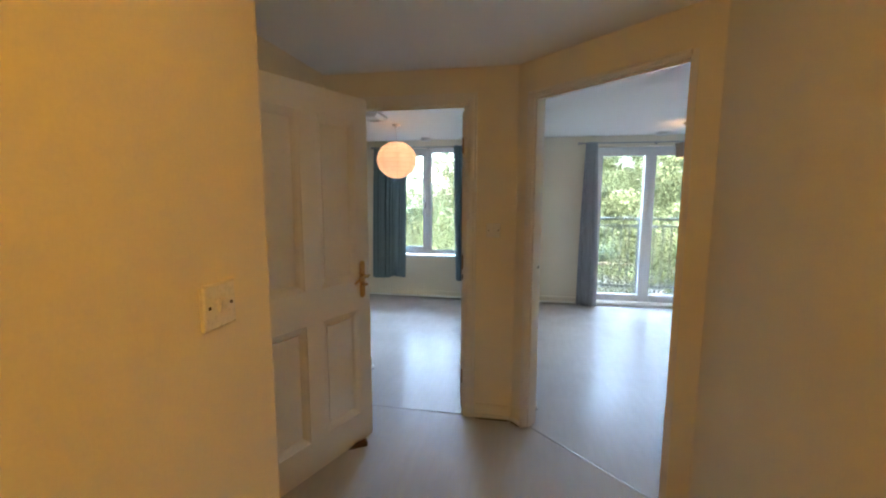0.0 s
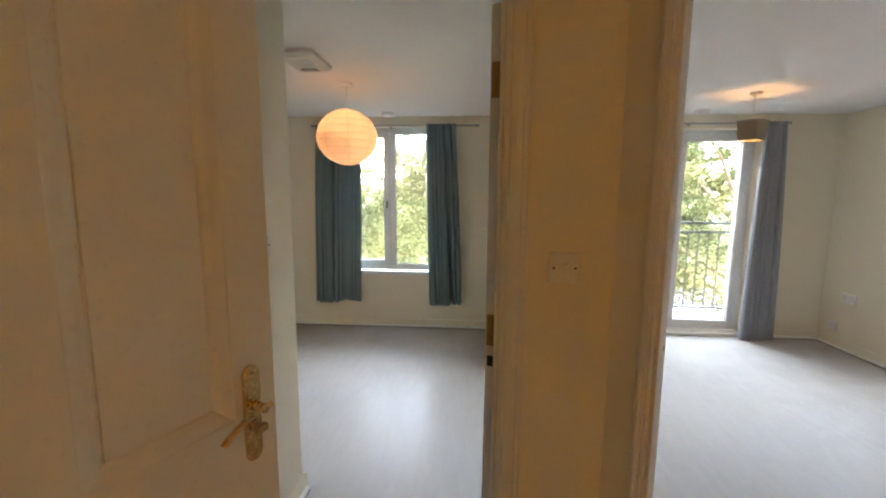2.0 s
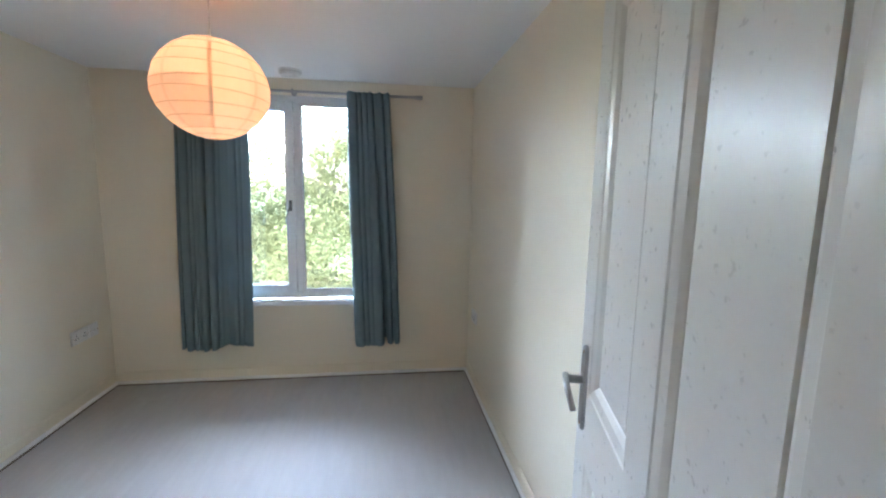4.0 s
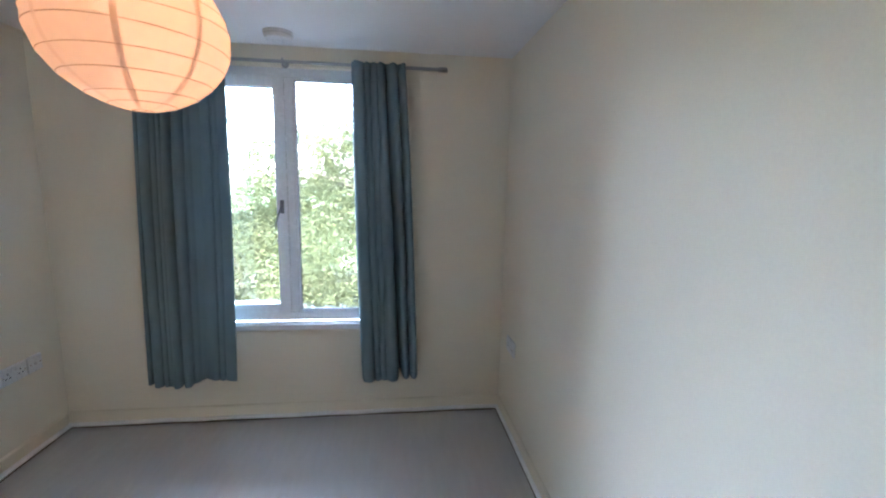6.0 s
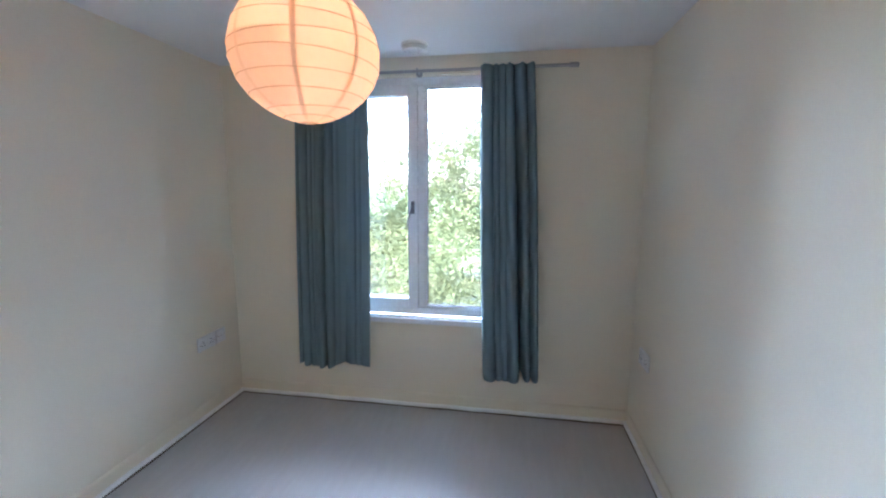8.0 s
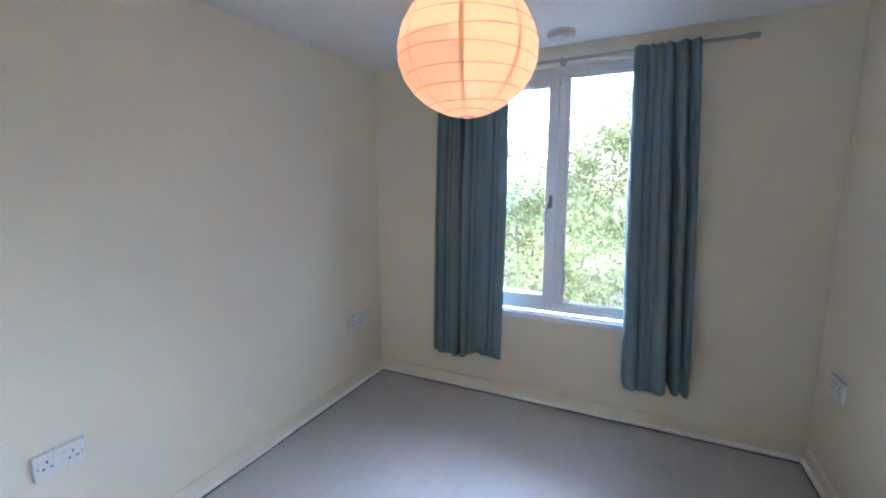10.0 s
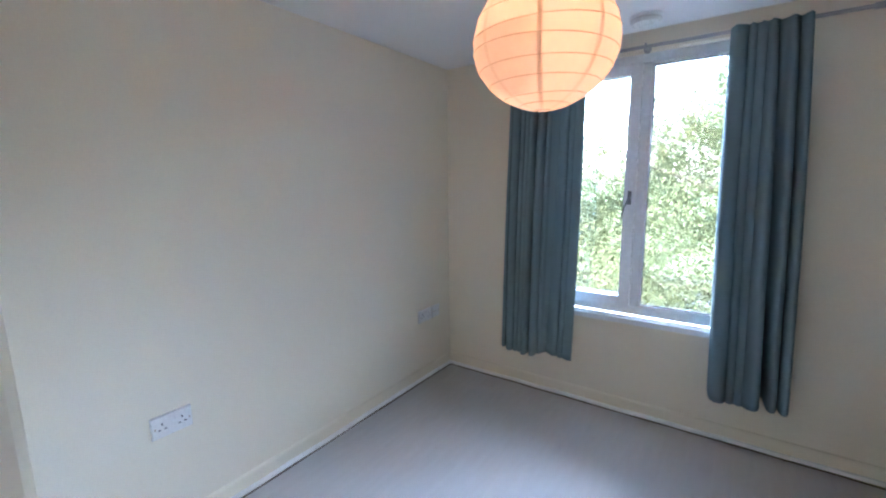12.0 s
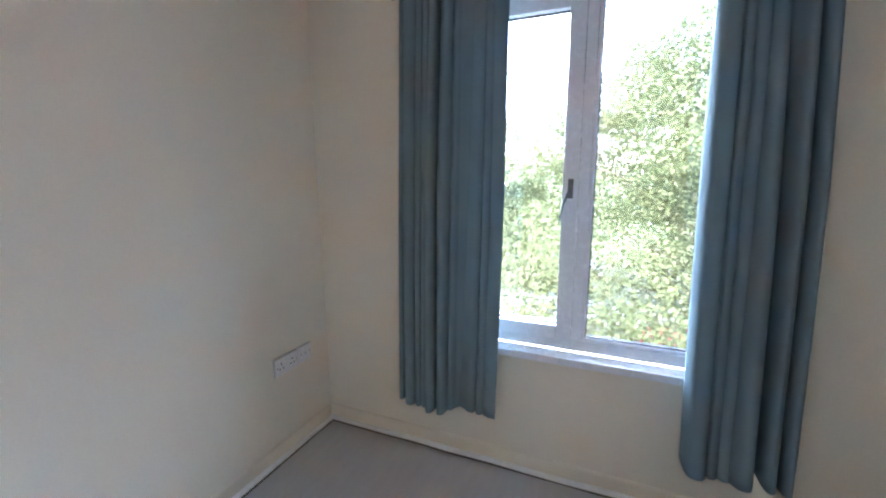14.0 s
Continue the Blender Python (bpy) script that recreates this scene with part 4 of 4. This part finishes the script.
for a, b in ((lo, md), (md, hi)):
    for j in range(4):
        bm.faces.new((a[j], a[(j + 1) % 4], b[(j + 1) % 4], b[j]))
bm.faces.new(hi)
bm.faces.new(lo)
part("cover", bm, GREYPLASTIC, ven)
part("opening", boxes(((x0 + 0.06, y1 - 0.10, H - 0.0475), (x1 - 0.06, y1 - 0.055, H - 0.044))), DARK, ven)
for i in range(4):
    y = y1 - 0.098 + i * 0.0115
    part("slat", boxes(((x0 + 0.06, y, H - 0.0495), (x1 - 0.06, y + 0.004, H - 0.045))), GREYPLASTIC, ven)


def smoke_detector(x, y):
    ob = base("smoke_detector", Matrix.Translation((x, y, H)), "round white smoke detector on the ceiling", "smoke detector", "ceiling detectors")
    bm = bmesh.new()
    lathe(bm, [(0.075, -0.001), (0.075, -0.010), (0.070, -0.014), (0.070, -0.024), (0.062, -0.036), (0.030, -0.042), (0.004, -0.042)])
    part("body", bm, PLASTIC, ob, "", True)
    part("vent_ring", lathe(bmesh.new(), [(0.0715, -0.015), (0.0715, -0.021)]), GREYPLASTIC, ob)
    bm = bmesh.new()
    rod(bm, (0.03, -0.02, -0.040), (0.03, -0.02, -0.044), 0.006, n=10)
    part("test_button", bm, GREYPLASTIC, ob)


smoke_detector(-1.33, 7.80)
smoke_detector(1.60, 7.78)

# ---- outside ----
GZ = -3.0
bm = bmesh.new()
bmesh.ops.create_grid(bm, x_segments=40, y_segments=40, size=400)
solid("ground", bm, GRASS, "mown grass reaching the distance", "ground", "structure").location = (0, 0, GZ - 0.10)
solid("road", boxes(((-120, 20.5, GZ - 0.3), (120, 27.0, GZ - 0.04))), ASPHALT, "grey asphalt road", "road", "structure")
solid("pavement", boxes(((-120, 18.6, GZ - 0.3), (120, 20.5, GZ + 0.06))), PAVING, "pale paved footway with a kerb", "pavement", "structure")
solid("forecourt", boxes(((-40, 8.4, GZ - 0.3), (40, 12.4, GZ - 0.03))), PAVING, "pale paved forecourt below the windows", "pavement", "structure")
solid("parking_bay", boxes(((-40, 12.4, GZ - 0.3), (40, 18.6, GZ - 0.04))), ASPHALT, "grey asphalt parking bays under the trees", "road", "structure")


def leaves(centres, count, size, seed, material):
    """Many small bent leaves on the skins of clumps round the centres (x, y, z, radius)."""
    rng = np.random.default_rng(seed)
    c = np.array(centres)
    share = c[:, 3] ** 2
    pick = rng.choice(len(c), size=count, p=share / share.sum())
    d = rng.normal(size=(count, 3))
    d /= np.linalg.norm(d, axis=1)[:, None]
    reach = rng.uniform(0.55, 1.08, size=count) ** 0.7
    p = c[pick, :3] + d * (c[pick, 3] * reach)[:, None] * np.array([1, 1, 0.62])
    out = d + rng.normal(scale=0.55, size=(count, 3)) + np.array([0, 0, 0.8])
    out /= np.linalg.norm(out, axis=1)[:, None]
    side = np.cross(out, rng.normal(size=(count, 3)))
    side /= np.linalg.norm(side, axis=1)[:, None]
    along = np.cross(out, side)
    s = (size * rng.uniform(0.6, 1.25, size=count))[:, None]
    shape = ((0, -0.55, 0), (0.5, -0.15, 0.12), (0.34, 0.32, 0.05), (0, 0.6, -0.1), (-0.34, 0.32, 0.05), (-0.5, -0.15, 0.12))
    verts = np.stack([p + s * (side * a + along * b + out * e) for a, b, e in shape], axis=1).reshape(-1, 3)
    i = np.arange(count)[:, None] * 6
    faces = np.concatenate([i + np.array([[0, 1, 2, 3]]), i + np.array([[0, 3, 4, 5]])])
    data = bpy.data.meshes.new("crown")
    data.from_pydata(verts.tolist(), [], faces.tolist())
    data.materials.append(material)
    return data


def tree(x, y, height, spread, count, size, seed, material, label, crown_low, clumps=46):
    ob = base("tree", Matrix.Translation((x, y, GZ - 0.1)), label, "tree", "trees outside")
    rnd = random.Random(seed)
    bm = bmesh.new()
    trunk = [(0.02 * math.sin(i * 1.3), 0.03 * math.cos(i), height * 0.62 * i / 6) for i in range(7)]
    for i in range(6):
        rod(bm, trunk[i], (trunk[i + 1][0], trunk[i + 1][1], trunk[i + 1][2] + 0.02), 0.20 * (1 - i / 8), 0.20 * (1 - (i + 1) / 8), n=12)
    part("trunk", bm, BARK, ob, "", True)
    centres = []
    for i in range(clumps):
        u = (i + 0.5) / clumps
        z = crown_low + (height - crown_low) * u
        k = math.sin(math.pi * (0.12 + 0.84 * u) ** 0.8) ** 0.65
        a = i * 2.39996 + rnd.uniform(-0.4, 0.4)
        r = spread * k * rnd.uniform(0.45, 0.95)
        centres.append((r * math.cos(a), r * math.sin(a), z + rnd.uniform(-0.3, 0.3), spread * rnd.uniform(0.15, 0.29)))
    for i in range(clumps):
        a, u = rnd.uniform(0, 2 * math.pi), rnd.uniform(0.25, 1.0)
        k = math.sin(math.pi * (0.12 + 0.84 * u) ** 0.8) ** 0.65
        r = spread * k * rnd.uniform(0.9, 1.22)
        centres.append((r * math.cos(a), r * math.sin(a), crown_low + (height - crown_low) * u + rnd.uniform(0.0, 0.9), spread * rnd.uniform(0.05, 0.11)))
    for i, c in enumerate(centres[: clumps : max(1, clumps // 14)]):
        bm = bmesh.new()
        start = Vector((0, 0, min(height * 0.58, max(crown_low * 0.7, c[2] * 0.62))))
        end = Vector(c[:3])
        bend = start.lerp(end, 0.5) + Vector((0, 0, 0.25))
        rod(bm, start, bend, 0.07, 0.045, n=8)
        rod(bm, bend, end, 0.045, 0.012, n=8)
        part("limb", bm, BARK, ob)
    crown = new("crown", leaves(centres, count, size, seed, material))
    crown.parent = ob
    tagged(crown, kind="stuff")
    return ob


tree(0.4, 17.4, 6.85, 5.6, 300000, 0.045, 3, LEAF, "large leafy green maple outside the windows", 1.35, 84)
tree(-5.2, 18.0, 3.7, 3.0, 45000, 0.058, 17, LEAF, "low leafy green tree beside the maple", 1.0, 40)
tree(6.6, 15.2, 9.0, 4.0, 85000, 0.064, 8, LEAFPALE, "tall pale green tree outside the balcony", 1.6, 52)
tree(4.5, 33.0, 8.5, 4.6, 11000, 0.26, 23, LEAFPALE, "leafy tree beyond the road", 1.4, 40)
tree(10.5, 31.0, 9.5, 5.0, 12000, 0.26, 31, LEAF, "leafy tree beyond the road", 1.4, 40)


def car(x, y):
    ob = base("car", plan(x, y, 1, 0) @ Matrix.Translation((0, 0, GZ - 0.04)), "red hatchback parked under the maple", "car")
    prof = [(-2.0, 0.28), (-2.05, 0.62), (-1.85, 0.92), (-1.45, 1.02), (-0.75, 1.42), (0.55, 1.44), (1.15, 0.98), (1.85, 0.84), (2.03, 0.58), (2.0, 0.28)]
    bm = bmesh.new()
    rows = []
    for yy, k in ((-0.84, 0.0), (-0.80, 0.04), (0.80, 0.04), (0.84, 0.0)):
        rows.append([bm.verts.new((px, yy * (0.86 if pz > 1.2 else 1.0), pz + (k if pz > 0.5 else 0))) for px, pz in prof])
    for a, b in zip(rows, rows[1:]):
        for j in range(len(prof)):
            bm.faces.new((a[j], a[(j + 1) % len(prof)], b[(j + 1) % len(prof)], b[j]))
    bm.faces.new(rows[0])
    bm.faces.new(rows[-1])
    part("body", bm, CARRED, ob, "glossy red bodywork")
    for wx in (-1.25, 1.25):
        for wy in (-0.76, 0.76):
            bm = bmesh.new()
            rod(bm, (wx, wy - 0.1, 0.3), (wx, wy + 0.1, 0.3), 0.3, n=24)
            wheel = part("wheel", bm, TYRE, ob)
            bm = bmesh.new()
            rod(bm, (wx, wy - 0.105, 0.3), (wx, wy + 0.105, 0.3), 0.19, n=18)
            part("rim", bm, CHROME, wheel)
    for sy in (-1, 1):
        part("side_window", boxes(((-1.0, sy * 0.755, 1.02), (0.6, sy * 0.80, 1.32))), DARK, ob)
    return ob


car(1.3, 15.3)
